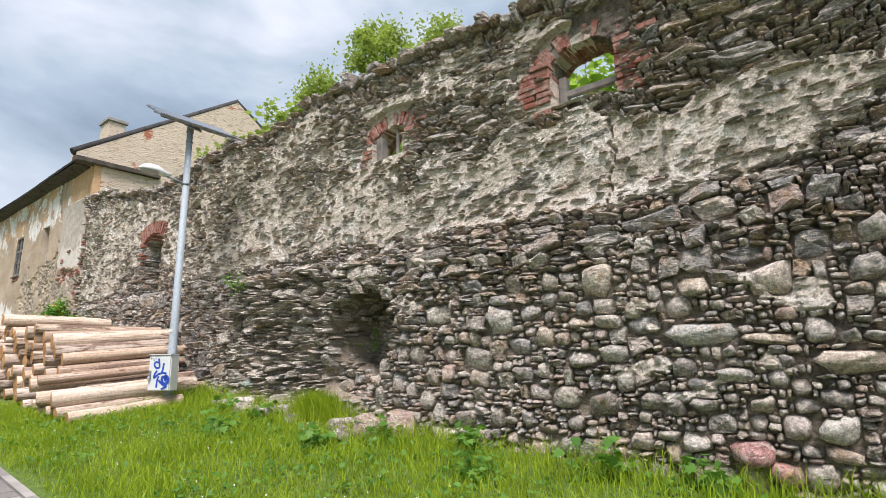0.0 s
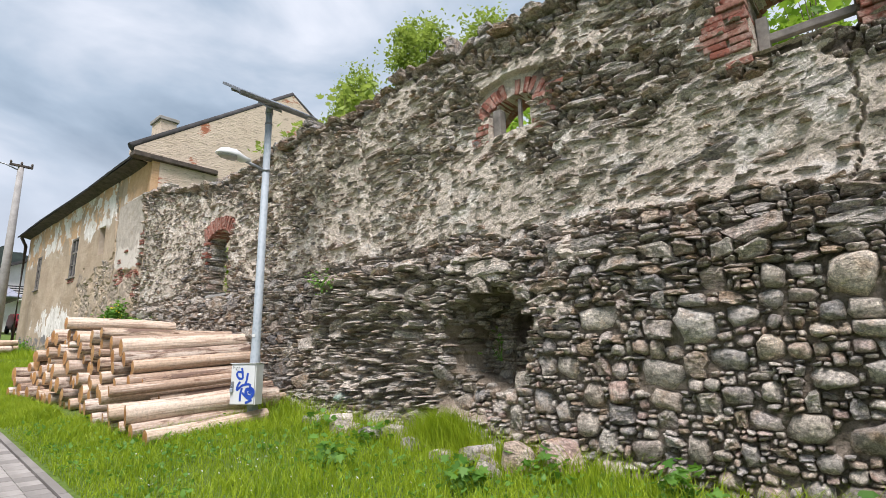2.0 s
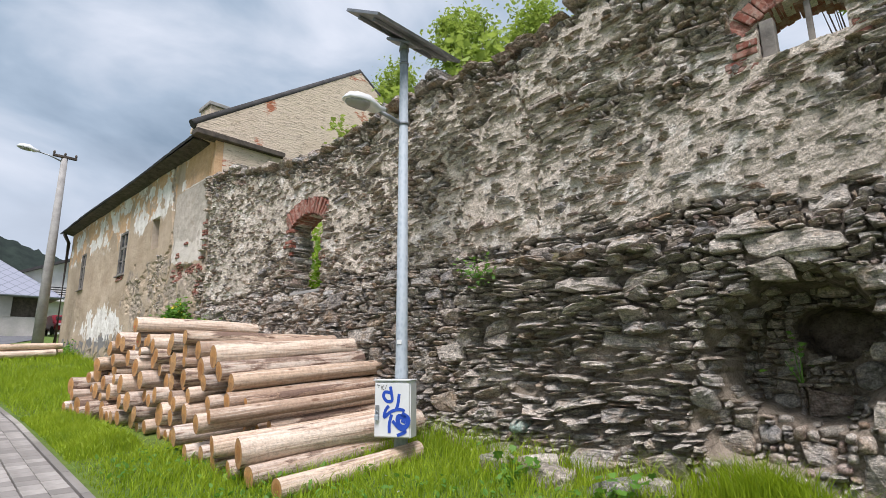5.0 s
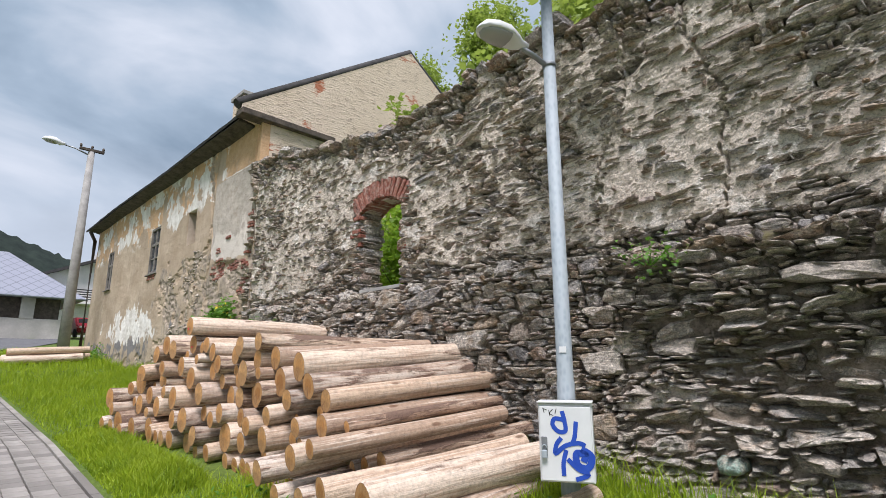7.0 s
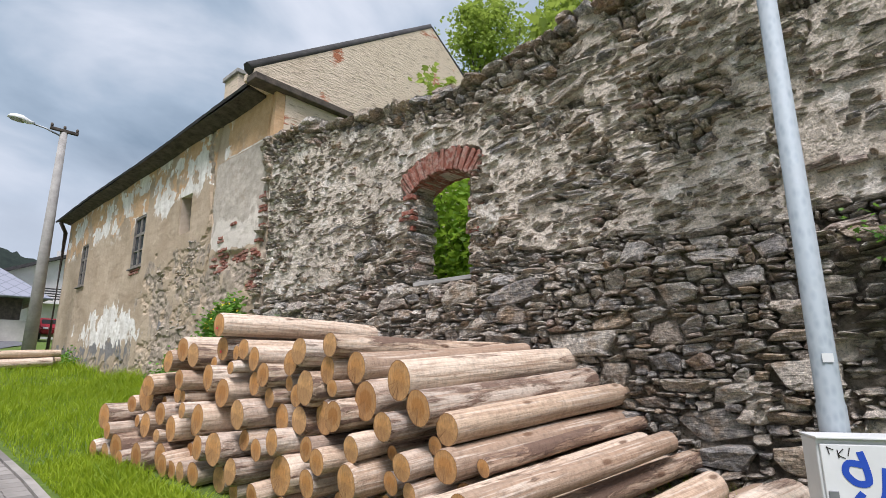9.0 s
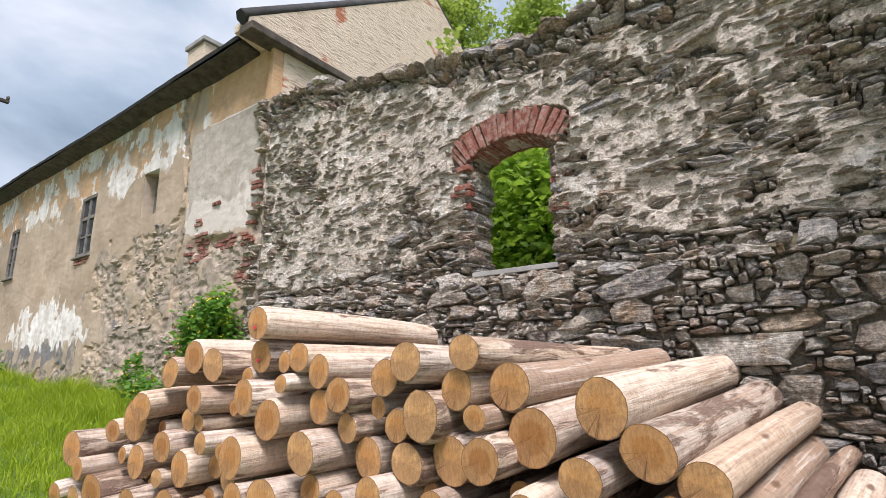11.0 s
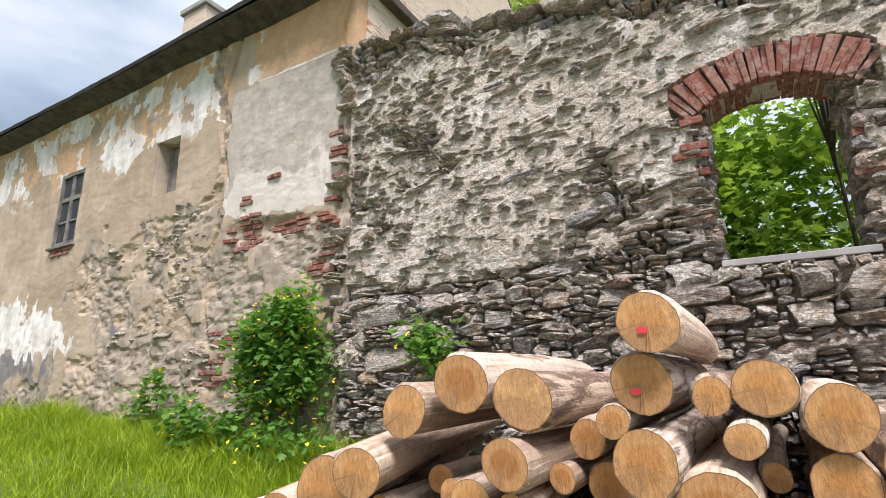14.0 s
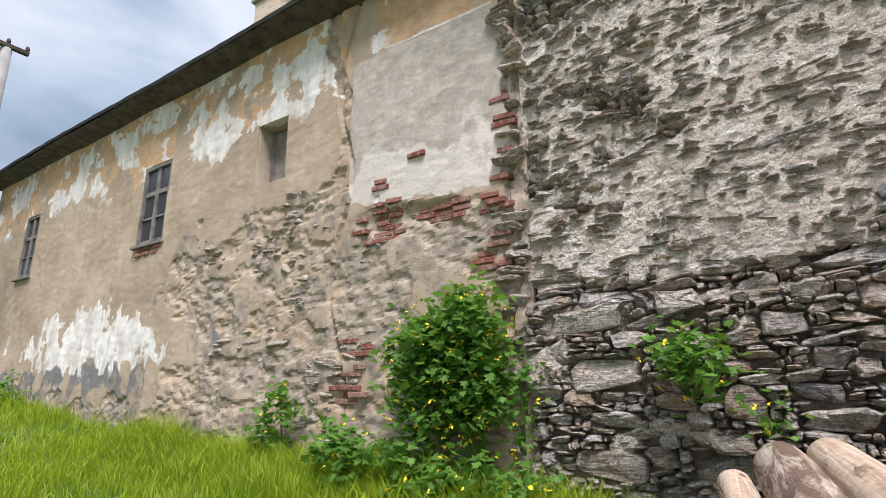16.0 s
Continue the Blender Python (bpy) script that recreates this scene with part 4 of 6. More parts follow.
def rubble_at(x, z):
    low = (1 - smooth(4.2, 5.1, z - np.interp(-x, [18, 20.3, 23.8, 25, 32], [-0.6, 0.2, 0.1, -1.3, -2.3]))) * 0.52
    edge = 0.75 * (1 - smooth(0.05, 0.25, np.abs(x + 18.0 + 0.1 * np.sin(z * 6)))) * (z < 6.2)
    band = 0.75 * (1 - smooth(0.06, 0.22, np.abs(x + 20.55 + 0.2 * np.sin(z * 2)))) * smooth(4.4, 4.8, z)
    return np.maximum(np.maximum(low, edge), band * 0.8) - 0.75 * white_at(x, z) * (z < 4) - 0.3 * grey_at(x, z)


def grey_at(x, z):
    return smooth(-20.35, -20.28, x) * (1 - smooth(6.40, 6.46, z)) * smooth(4.25, 4.75, z + 0.35 * fbm(x * 3, z, 41)) * (x < -18.05)


def ochre_at(x, z):
    return np.maximum(0.62 * smooth(5.2, 6.6, z) * (x < -20.4), 0.95 * smooth(-20.3, -19.6, x) * smooth(6.42, 6.48, z))


def white_at(x, z):
    w = 0.62 * blob(x, z, -21.2, 6.55, 0.5, 0.75) + 0.55 * blob(x, z, -23.3, 6.1, 0.9, 0.45) + 0.6 * blob(x, z, -25.0, 7.0, 0.9, 0.3) + 0.5 * blob(x, z, -28.3, 6.3, 1.3, 0.5)
    return np.clip(w * 1.25 + 0.85 * blob(x, z, -26.9, 2.95, 3.4, 0.75) + 0.6 * blob(x, z, -19.2, 4.6, 0.9, 0.35) + 0.45 * blob(x, z, -20.0, 7.0, 0.3, 0.5) + 0.36 * (np.abs(x + 21.9) < 0.50) * (np.abs(z - 5.60) < 0.62), 0, 0.8)


def pale_at(x, z):
    """The lighter foot of the grey render panel."""
    return 0.62 * smooth(5.5, 4.6, z)


def dark_at(x, z):
    return np.clip(0.85 * blob(x, z, -22.95, 2.95, 0.4, 0.2) + 0.6 * (1 - smooth(2.35, 2.9, z + 0.02 * (x + 27))) * (x < -24.5), 0, 0.85)


def facade_y(x, z):
    r = smooth(0.42, 0.55, rubble_at(x, z) + 0.9 * (fbm(x * 2.5, z * 3.5, 51, 4) - 0.5))
    return B_Y + 0.03 * r + (fbm(x * 6, z * 10, 53, 4) - 0.5) * (0.012 + 0.06 * r) + (fbm(x * 0.5, z * 0.5, 55) - 0.5) * 0.10 - 0.05 * (1 - smooth(1.5, 3.5, z)) \
        + 0.05 * (1 - smooth(0.012, 0.045, np.minimum(np.abs(x + 20.42 + 0.16 * np.sin(z * 2.3) + 0.10 * (fbm(z * 2.0, x * 0, 57, 3) - 0.5)), np.abs(x + 18.08 + 0.05 * np.sin(z * 5))))) \
        + 0.14 * np.clip(blob(x, z, -19.75, 4.15, 0.45, 0.22) + blob(x, z, -18.95, 4.12, 0.4, 0.15) - 0.35, 0, 0.6)


def not_window(x, z):
    m = np.ones(np.shape(x), bool)
    for a, b, c, d in B_WINDOWS:
        m &= ~((x > a) & (x < b) & (z > c) & (z < d))
    return m


def build_building():
    house = hold("old_house", (B_L + B_R) / 2, 9.7, 1.8)
    tagged(house, "long old house with flaking ochre and beige plaster", "building")
    inv = house.matrix_basis.inverted()

    def add(name, data, material=None, label=""):
        ob = part(name, data, material, house, label)
        ob.matrix_parent_inverse = inv
        return ob

    front = add("wall", relief("house_front", np.arange(B_L, B_R + 0.01, 0.03), np.arange(1.0, B_Z + 0.1, 0.03), facade_y, lambda x, z: not_window(x, z), B_Y + 0.32, FACADE,
                               [("zone", (ochre_at, white_at, rubble_at)), ("patch", (grey_at, dark_at, pale_at))], 0.25, False), None, "flaking plaster front showing rubble and brick")
    # gable towards the ruin
    ry, rz, by = 10.0, 11.2, 15.1
    bm = bmesh.new()
    prof = [(B_Y + 0.20, 1.0), (by, 1.0), (by, 7.75), (ry, rz), (4.94, 7.66), (4.94, 7.52), (B_Y + 0.20, 7.40)]
    fr, bk = [bm.verts.new((B_R + 0.01, y, z)) for y, z in prof], [bm.verts.new((B_R - 0.4, y, z)) for y, z in prof]
    bm.faces.new(fr)
    bm.faces.new(bk[::-1])
    for i in range(len(prof)):
        j = (i + 1) % len(prof)
        bm.faces.new((fr[j], fr[i], bk[i], bk[j]))
    add("gable", bm, GABLE, "gable wall with flaked limewash over brick")
    add("far_wall", box(B_L, B_L + 0.4, B_Y + 0.35, by, 1.0, 7.6), FACADE)
    add("back_wall", box(B_L, B_R - 0.4, by - 0.4, by, 1.0, 7.7), FACADE)
    # added sheet whose near-black colour stands in for the unlit interior
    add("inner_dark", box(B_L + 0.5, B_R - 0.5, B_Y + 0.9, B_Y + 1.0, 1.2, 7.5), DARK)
    # roof sheet: front slope, back slope
    for name, prof in (("roof_front", [(5.02, 7.43), (5.5, 7.86), (ry, rz + 0.02), (ry, rz + 0.10), (5.4, 7.93), (5.0, 7.485)]), ("roof_back", [(by + 0.3, 7.62), (by + 0.3, 7.70), (by - 1, 8.5), (ry, rz + 0.10), (ry, rz + 0.02), (by - 1, 8.4)])):
        bm = bmesh.new()
        n = 90
        rng = np.random.RandomState(3)
        rows = []
        for i in range(n + 1):
            x = B_L - 0.25 + (B_R - 0.41 - B_L + 0.25) * i / n
            rows.append([bm.verts.new((x, y - (0.05 * rng.rand() if y < 5 else 0), z + 0.02 * rng.rand() + 0.03 * math.sin(x * 0.6) * (abs(y - ry) > 1))) for y, z in prof])
        for p, q in zip(rows, rows[1:]):
            for i in range(6):
                bm.faces.new((p[i], p[(i + 1) % 6], q[(i + 1) % 6], q[i]))
        bm.faces.new(rows[0])
        bm.faces.new(rows[-1][::-1])
        bmesh.ops.recalc_face_normals(bm, faces=bm.faces[:])
        add(name, bm, ROOFING, "dark weathered roof covering")
    # coved eave under the roof edge; its shade is put into the near-black colour
    n = 60
    V, F = [], []
    xs = np.linspace(B_L - 0.1, B_R - 0.42, n + 1)
    prof = [(B_Y + 0.08, 7.35), (B_Y - 0.05, 7.37), (B_Y - 0.14, 7.40), (B_Y - 0.26, 7.41), (5.05, 7.42), (5.05, 7.44), (B_Y + 0.08, 7.78)]
    for i, x in enumerate(xs):
        for y, z in prof:
            V.append((x, y, z + 0.015 * math.sin(x * 1.7) + 0.02 * float(vnoise(x * 3, y * 5, 3))))
    m = len(prof)
    for i in range(n):
        for j in range(m):
            F.append((i * m + j, i * m + (j + 1) % m, (i + 1) * m + (j + 1) % m, (i + 1) * m + j))
    F += [tuple(range(m)), tuple(n * m + j for j in range(m))[::-1]]
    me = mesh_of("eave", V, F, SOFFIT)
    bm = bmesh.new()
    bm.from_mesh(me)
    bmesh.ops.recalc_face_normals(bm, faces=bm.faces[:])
    add("eave", bm, SOFFIT, "crumbling coved eave, coloured near black for the shade beneath")
    add("wall_plate", box(B_R - 0.2, B_R + 0.16, 4.90, 7.35, 7.38, 7.53, 0.02), DARKWOOD, "long weathered timber beam across the gable")
    add("verge", tube([(B_R - 0.1, 4.86, 7.66), (B_R - 0.1, ry, rz + 0.04), (B_R - 0.1, by + 0.3, 7.7)], [0.13, 0.13, 0.13], 6), ROOFING, "thin dark coping on the gable")
    ch = add("chimney", box(-26.7, -25.7, 8.2, 8.9, 9.6, 12.2, 0.02), GABLE, "plastered chimney stump")
    cap = part("cap", box(-26.78, -25.62, 8.12, 8.98, 12.2, 12.36, 0.02), CONCRETE, ch)
    add("downpipe", tube([(B_L + 0.15, B_Y - 0.16, 2.2), (B_L + 0.15, B_Y - 0.16, 7.0), (B_L + 0.15, 5.1, 7.38)], [0.07, 0.07, 0.07], 10), DARKWOOD, "dark rusty downpipe at the house corner")
    # windows
    for i, (a, b, c, d) in enumerate(B_WINDOWS):
        # backing of the opening, room shade given by its near-black colour
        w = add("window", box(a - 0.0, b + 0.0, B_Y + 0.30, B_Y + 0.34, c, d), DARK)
        if i == 0:
            part("reveal", box(a - 0.1, a + 0.005, B_Y + 0.02, B_Y + 0.30, c, d, 0.0), REVEAL, w)
            bm = box(a + 0.02, a + 0.09, B_Y + 0.24, B_Y + 0.29, c + 0.02, d - 0.02)
            bm_box(bm, b - 0.09, b - 0.02, B_Y + 0.24, B_Y + 0.29, c + 0.02, d - 0.02)
            part("window_frame", bm, OLDWOOD, w, "grey wooden frame deep in the reveal")
            part("shutter", box(a + 0.09, b - 0.3, B_Y + 0.25, B_Y + 0.28, c + 0.04, d - 0.04), OLDWOOD, w, "grey wooden board")
            continue
        y = B_Y + 0.03
        bm = bmesh.new()
        for x0, x1, z0, z1 in ((a, a + 0.07, c, d), (b - 0.07, b, c, d), (a + 0.07, b - 0.07, d - 0.07, d), (a + 0.07, b - 0.07, c, c + 0.08)):
            bm_box(bm, x0, x1, y - 0.03, y + 0.08, z0, z1)
        part("window_frame", bm, OLDWOOD, w, "grey weathered wooden frame")
        mid, tr = (a + b) / 2, c + (d - c) * 0.64
        for x0, x1, z0, z1 in ((mid - 0.05, mid + 0.05, c + 0.08, d - 0.07), (a + 0.07, mid - 0.05, tr - 0.04, tr + 0.04), (mid + 0.05, b - 0.07, tr - 0.04, tr + 0.04), (a + 0.07, mid - 0.05, c + 0.48, c + 0.51), (mid + 0.05, b - 0.07, c + 0.48, c + 0.51)):
            part("glazing_bar", box(x0, x1, y - 0.01, y + 0.05, z0, z1), OLDWOOD, w)
        for x0, x1 in ((a + 0.07, mid - 0.05), (mid + 0.05, b - 0.07)):
            for z0, z1 in ((c + 0.08, c + 0.48), (c + 0.51, tr - 0.04), (tr + 0.04, d - 0.07)):
                part("pane", box(x0, x1, y + 0.015, y + 0.022, z0, z1), GLASS, w)
        part("window_sill", box(a - 0.05, b + 0.05, y - 0.10, y + 0.04, c - 0.05, c - 0.003, 0.01), OLDWOOD, w)
    # bare brick courses where the plaster has come off
    me = bpy.data.meshes.new("brick")
    bm = box(-0.14, 0.14, -0.08, 0.08, -0.033, 0.033, 0.008)
    bm.to_mesh(me)
    bm.free()
    me.materials.append(BRICK)
    rng = np.random.RandomState(12)
    spots = [(-20.15, -19.45, 3.90, 4.36), (-19.3, -18.6, 4.02, 4.24), (-18.22, -18.12, 3.35, 5.45), (-18.5, -18.15, 3.4, 3.7), (-18.35, -18.1, 4.0, 4.2), (-25.35, -24.7, 4.50, 4.63), (-20.3, -19.9, 2.62, 2.8), (-20.4, -19.9, 2.1, 2.5), (-19.3, -19.25, 4.62, 4.9), (-19.8, -19.75, 4.55, 4.66)]
    for x0, x1, z0, z1 in spots:
        z = z0
        while z < z1:
            x = x0 + rng.rand() * 0.15
            while x < x1:
                if rng.rand() < (0.92 if z0 > 3.9 and x0 < -18.6 else 0.7):
                    ob = new("brick", me)
                    ob.parent = front
                    yy = float(facade_y(np.array(x), np.array(z)))
                    ob.matrix_basis = Matrix.LocRotScale((x, yy + 0.035 + 0.035 * rng.rand(), z), Euler((0, (rng.rand() - 0.5) * 0.08, (rng.rand() - 0.5) * 0.1)), (0.6 + 0.45 * rng.rand(), 1, 0.9))
                x += 0.25
            z += 0.075


def build_facade_stones():
    """Rubble showing where the render of the house has fallen."""
    rng = np.random.RandomState(44)
    front = [o for o in bpy.data.objects if o.name == "wall"][0]
    size = lambda k: (lambda x, z, r: ((0.30, 0.20, 0.12)[k] * (0.7 + 0.7 * r.rand()), (0.12, 0.08, 0.05)[k] * (0.7 + 0.6 * r.rand())))
    bare = lambda x, z: (rubble_at(x, z) + 1.7 * (fbm(x * 1.6, z * 2.2, 58, 4) - 0.5) < 0.66) | (z < 1.3) | ~not_window(x, z) | (x > -18.05)
    items = []
    for x0, x1, z0, z1 in pack_boxes(-23.6, -18, 1.3, 4.9, bare, [(500, size(0)), (900, size(1)), (1500, size(2))], 0.02, 0.2, 3):
        x, z = (x0 + x1) / 2, (z0 + z1) / 2
        y = float(facade_y(np.array(x), np.array(z))) + 0.058 + (rng.rand() - 0.5) * 0.035
        items.append(((x, y, z), ((x1 - x0) / 2, 0.07, (z1 - z0) / 2), (rng.rand() - 0.5) * 0.4, rng.randint(40)))
    # ragged stones at the joint with the ruin
    z = 2.0
    while z < 6.5:
        h = 0.025 + 0.045 * rng.rand()
        w = 0.07 + 0.12 * rng.rand()
        if rng.rand() < 0.45:
            x = -18.0 - 0.16 * rng.rand()
            items.append(((x, B_Y + 0.045 - 0.05 * rng.rand(), z + h), (w, 0.09, h), (rng.rand() - 0.5) * 0.3, rng.randint(40)))
        z += 2 * h
    join_stones("rubble", items, TAN_STONE, False, front, "stones showing through fallen render")


g = Mat("dusty_glass", 0.15)
g.paint((0.05, 0.055, 0.06))
g.b.inputs["Specular IOR Level"].default_value = 0.6
GLASS = g.m
build_building()
build_openings()


# ---- street lamp with solar panel, and its cabinet ----
def lamp_head(parent, m, size):
    """A cobra-head lantern: shell, glass bowl, neck. Local +x is outwards."""
    def loft(rows, sides=16, low=None):
        bm = bmesh.new()
        rings = []
        for x, w, up, dn in rows:
            ring = []
            for i in range(sides):
                a = 2 * math.pi * i / sides
                z = math.sin(a)
                ring.append(bm.verts.new((x * size, w * math.cos(a) * size, (up * z if z > 0 else dn * z) * size)))
            rings.append(ring)
        for p, q in zip(rings, rings[1:]):
            for i in range(sides):
                f = bm.faces.new((p[i], p[(i + 1) % sides], q[(i + 1) % sides], q[i]))
                f.smooth = True
        bm.faces.new(rings[0][::-1])
        bm.faces.new(rings[-1])
        bmesh.ops.recalc_face_normals(bm, faces=bm.faces[:])
        return bm
    part("shell", loft([(-0.12, 0.05, 0.05, 0.05), (0.0, 0.08, 0.07, 0.08), (0.1, 0.15, 0.11, 0.10), (0.25, 0.21, 0.19, 0.03), (0.45, 0.21, 0.19, 0.03), (0.62, 0.17, 0.14, 0.03), (0.70, 0.08, 0.05, 0.01), (0.72, 0.02, 0.02, 0.01)]), ENAMEL, parent, "pale grey lantern shell", m)
    part("bowl", loft([(0.20, 0.10, 0.0, 0.02), (0.24, 0.185, 0.0, 0.07), (0.42, 0.19, 0.0, 0.08), (0.58, 0.15, 0.0, 0.065), (0.66, 0.06, 0.0, 0.02)]), BOWL, parent, "grey plastic bowl", m @ pose(0, 0, -0.012))


g = Mat("smoky_bowl", 0.25)
g.paint((0.32, 0.32, 0.30))
BOWL = g.m
g = Mat("solar_cells", 0.12)
v = g.where()
g.paint(g.mix(g.ramp(g.noise(v, 4, 2), (0.3, 0.0), (0.7, 1.0)), (0.012, 0.016, 0.03), (0.025, 0.03, 0.05)))
CELLS = g.m
g = Mat("blue_spray_paint", 0.5)
v = g.where()
g.paint(g.mix(g.noise(v, 12, 3), (0.012, 0.045, 0.30), (0.03, 0.09, 0.45)))
BLUE = g.m
ALU = speckled("dull_aluminium", (0.20, 0.21, 0.22), (0.32, 0.33, 0.34), 6, 0.5, 0.7, bump=0.05)

POLE = Vector((-9.38, 4.33, 0.0))


def build_lamp():
    z0 = float(ground_z(POLE.x, POLE.y)) - 0.05
    lamp = hold("street_lamp", POLE.x, POLE.y, z0)
    tagged(lamp, "galvanised street lamp with a tilted solar panel on top", "street lamp")
    T = Matrix.Translation((0, 0, -z0))
    part("pole", tube([(0, 0, 0), (0, 0, 1.7 - z0), (0, 0, 1.72 - z0), (0, 0, 5.74 - z0)], [0.078, 0.074, 0.068, 0.052], 20), STEEL, lamp)
    part("collar", tube([(0, 0, 4.60), (0, 0, 4.63)], [0.066, 0.066], 18), ALU, lamp, m=T)
    part("collar", tube([(0, 0, 5.42), (0, 0, 5.45)], [0.060, 0.060], 18), ALU, lamp, m=T)
    part("sticker", box(-0.028, 0.028, -0.0725, -0.0700, 1.94, 1.99), ENAMEL, lamp, "small white sticker", T @ pose(0, 0, 0, 0, 0, 25))
    part("arm", tube([(0, 0, 4.60), (-0.06, -0.18, 4.68), (-0.14, -0.36, 4.76)], [0.026, 0.026, 0.026], 10), ALU, lamp, m=T)
    a = math.degrees(math.atan2(-0.8, -0.28))
    lamp_head(lamp, T @ pose(-0.11, -0.30, 4.76, 0, -5, a), 0.64)
    m = T @ pose(-0.02, 0.04, 5.86, 0, 30.8, 0)
    part("panel", box(-0.36, 0.36, -0.71, 0.71, -0.02, 0.02, 0.004), ALU, lamp, "dark solar panel in an aluminium frame", m)
    part("cells", box(-0.335, 0.335, -0.685, 0.685, 0.0205, 0.024), CELLS, lamp, "", m)
    for x in (-0.17, 0.17):
        part("rail", box(x - 0.025, x + 0.025, -0.62, 0.62, -0.065, -0.022, 0.004), ALU, lamp, "", m)
    part("bracket", box(-0.26, 0.26, -0.10, 0.10, -0.105, -0.067, 0.008), ALU, lamp, "", m)
    part("hub", tube([(0, 0, 5.62), (0, 0, 5.78)], [0.066, 0.05], 12), ALU, lamp, m=T)


def ribbon(points, w, y):
    """A flat painted stroke on a face that looks to -y."""
    bm = bmesh.new()
    pts = [Vector((p[0], y, p[1])) for p in points]
    fine = []
    for k in range(len(pts) - 1):
        p0, p1, p2, p3 = pts[max(k - 1, 0)], pts[k], pts[k + 1], pts[min(k + 2, len(pts) - 1)]
        for s in range(5):
            t = s / 5
            fine.append(0.5 * (2 * p1 + (p2 - p0) * t + (2 * p0 - 5 * p1 + 4 * p2 - p3) * t * t + (3 * p1 - p0 - 3 * p2 + p3) * t ** 3))
    fine.append(pts[-1])
    rows = []
    for k, p in enumerate(fine):
        d = (fine[min(k + 1, len(fine) - 1)] - fine[max(k - 1, 0)]).normalized()
        n = Vector((-d.z, 0, d.x)) * w / 2
        rows.append((bm.verts.new(p + n), bm.verts.new(p - n)))
    for (a, b), (c, d) in zip(rows, rows[1:]):
        bm.faces.new((a, b, d, c))
    return bm


def build_cabinet():
    z0, w, h, d = 0.97, 0.41, 0.58, 0.19
    cab = hold("meter_cabinet", POLE.x + 0.085, POLE.y - 0.155, z0, 28)
    tagged(cab, "grey metal cabinet with blue graffiti strapped to the lamp pole", "electric cabinet")
    part("body", box(-w / 2, w / 2, -d / 2, d / 2, 0, h, 0.008), ENAMEL, cab)
    door = part("door", box(-w / 2 + 0.012, w / 2 - 0.012, -d / 2 - 0.018, -d / 2 - 0.001, 0.012, h - 0.025, 0.005), ENAMEL, cab)
    part("rain_hood", box(-w / 2 - 0.006, w / 2 + 0.006, -d / 2 - 0.03, d / 2, h + 0.001, h + 0.012, 0.003), ENAMEL, cab)
    lock = part("lock_plate", box(-0.185, -0.14, -d / 2 - 0.026, -d / 2 - 0.0185, 0.19, 0.33, 0.003), ALU, door)
    part("padlock", box(-0.185, -0.14, -d / 2 - 0.055, -d / 2 - 0.027, 0.175, 0.235, 0.008), STEEL, door, "small steel padlock")
    part("shackle", tube([(-0.178, -d / 2 - 0.04, 0.235), (-0.178, -d / 2 - 0.04, 0.262), (-0.162, -d / 2 - 0.04, 0.275), (-0.147, -d / 2 - 0.04, 0.262), (-0.147, -d / 2 - 0.04, 0.235)], [0.004] * 5, 6), STEEL, door)
    u = lambda x, y: (x * w - w / 2, h - y * h)
    y = -d / 2 - 0.0205
    strokes = [[(.45, .10), (.49, .22), (.50, .35), (.37, .36), (.27, .28), (.31, .20), (.46, .21)], [(.70, .23), (.66, .43), (.60, .52)], [(.42, .44), (.33, .52), (.30, .64), (.48, .54), (.72, .50), (.85, .53)],
               [(.50, .59), (.44, .75), (.44, .91)], [(.77, .57), (.95, .66), (.88, .80), (.70, .77), (.68, .63), (.84, .64), (.80, .73)], [(.52, .70), (.70, .82), (.88, .88), (.65, .95)]]
    for k, s in enumerate(strokes):
        part("spray_line", ribbon([u(*p) for p in s], 0.050 if k == 4 else 0.033, y - 0.0006 * k), BLUE, door, "blue sprayed line")
    for k, s in enumerate(([(.10, .06), (.12, .13)], [(.09, .07), (.17, .09)], [(.21, .09), (.22, .16)], [(.28, .08), (.22, .13), (.29, .16)], [(.35, .07), (.32, .14)])):
        part("marker_line", ribbon([u(*p) for p in s], 0.005, y - 0.0003), DARK, door, "thin dark marker line")


build_lamp()
build_cabinet()


# ---- the stack of logs ----
def front_y(x):
    return 3.15 + 0.11 * (x + 12)


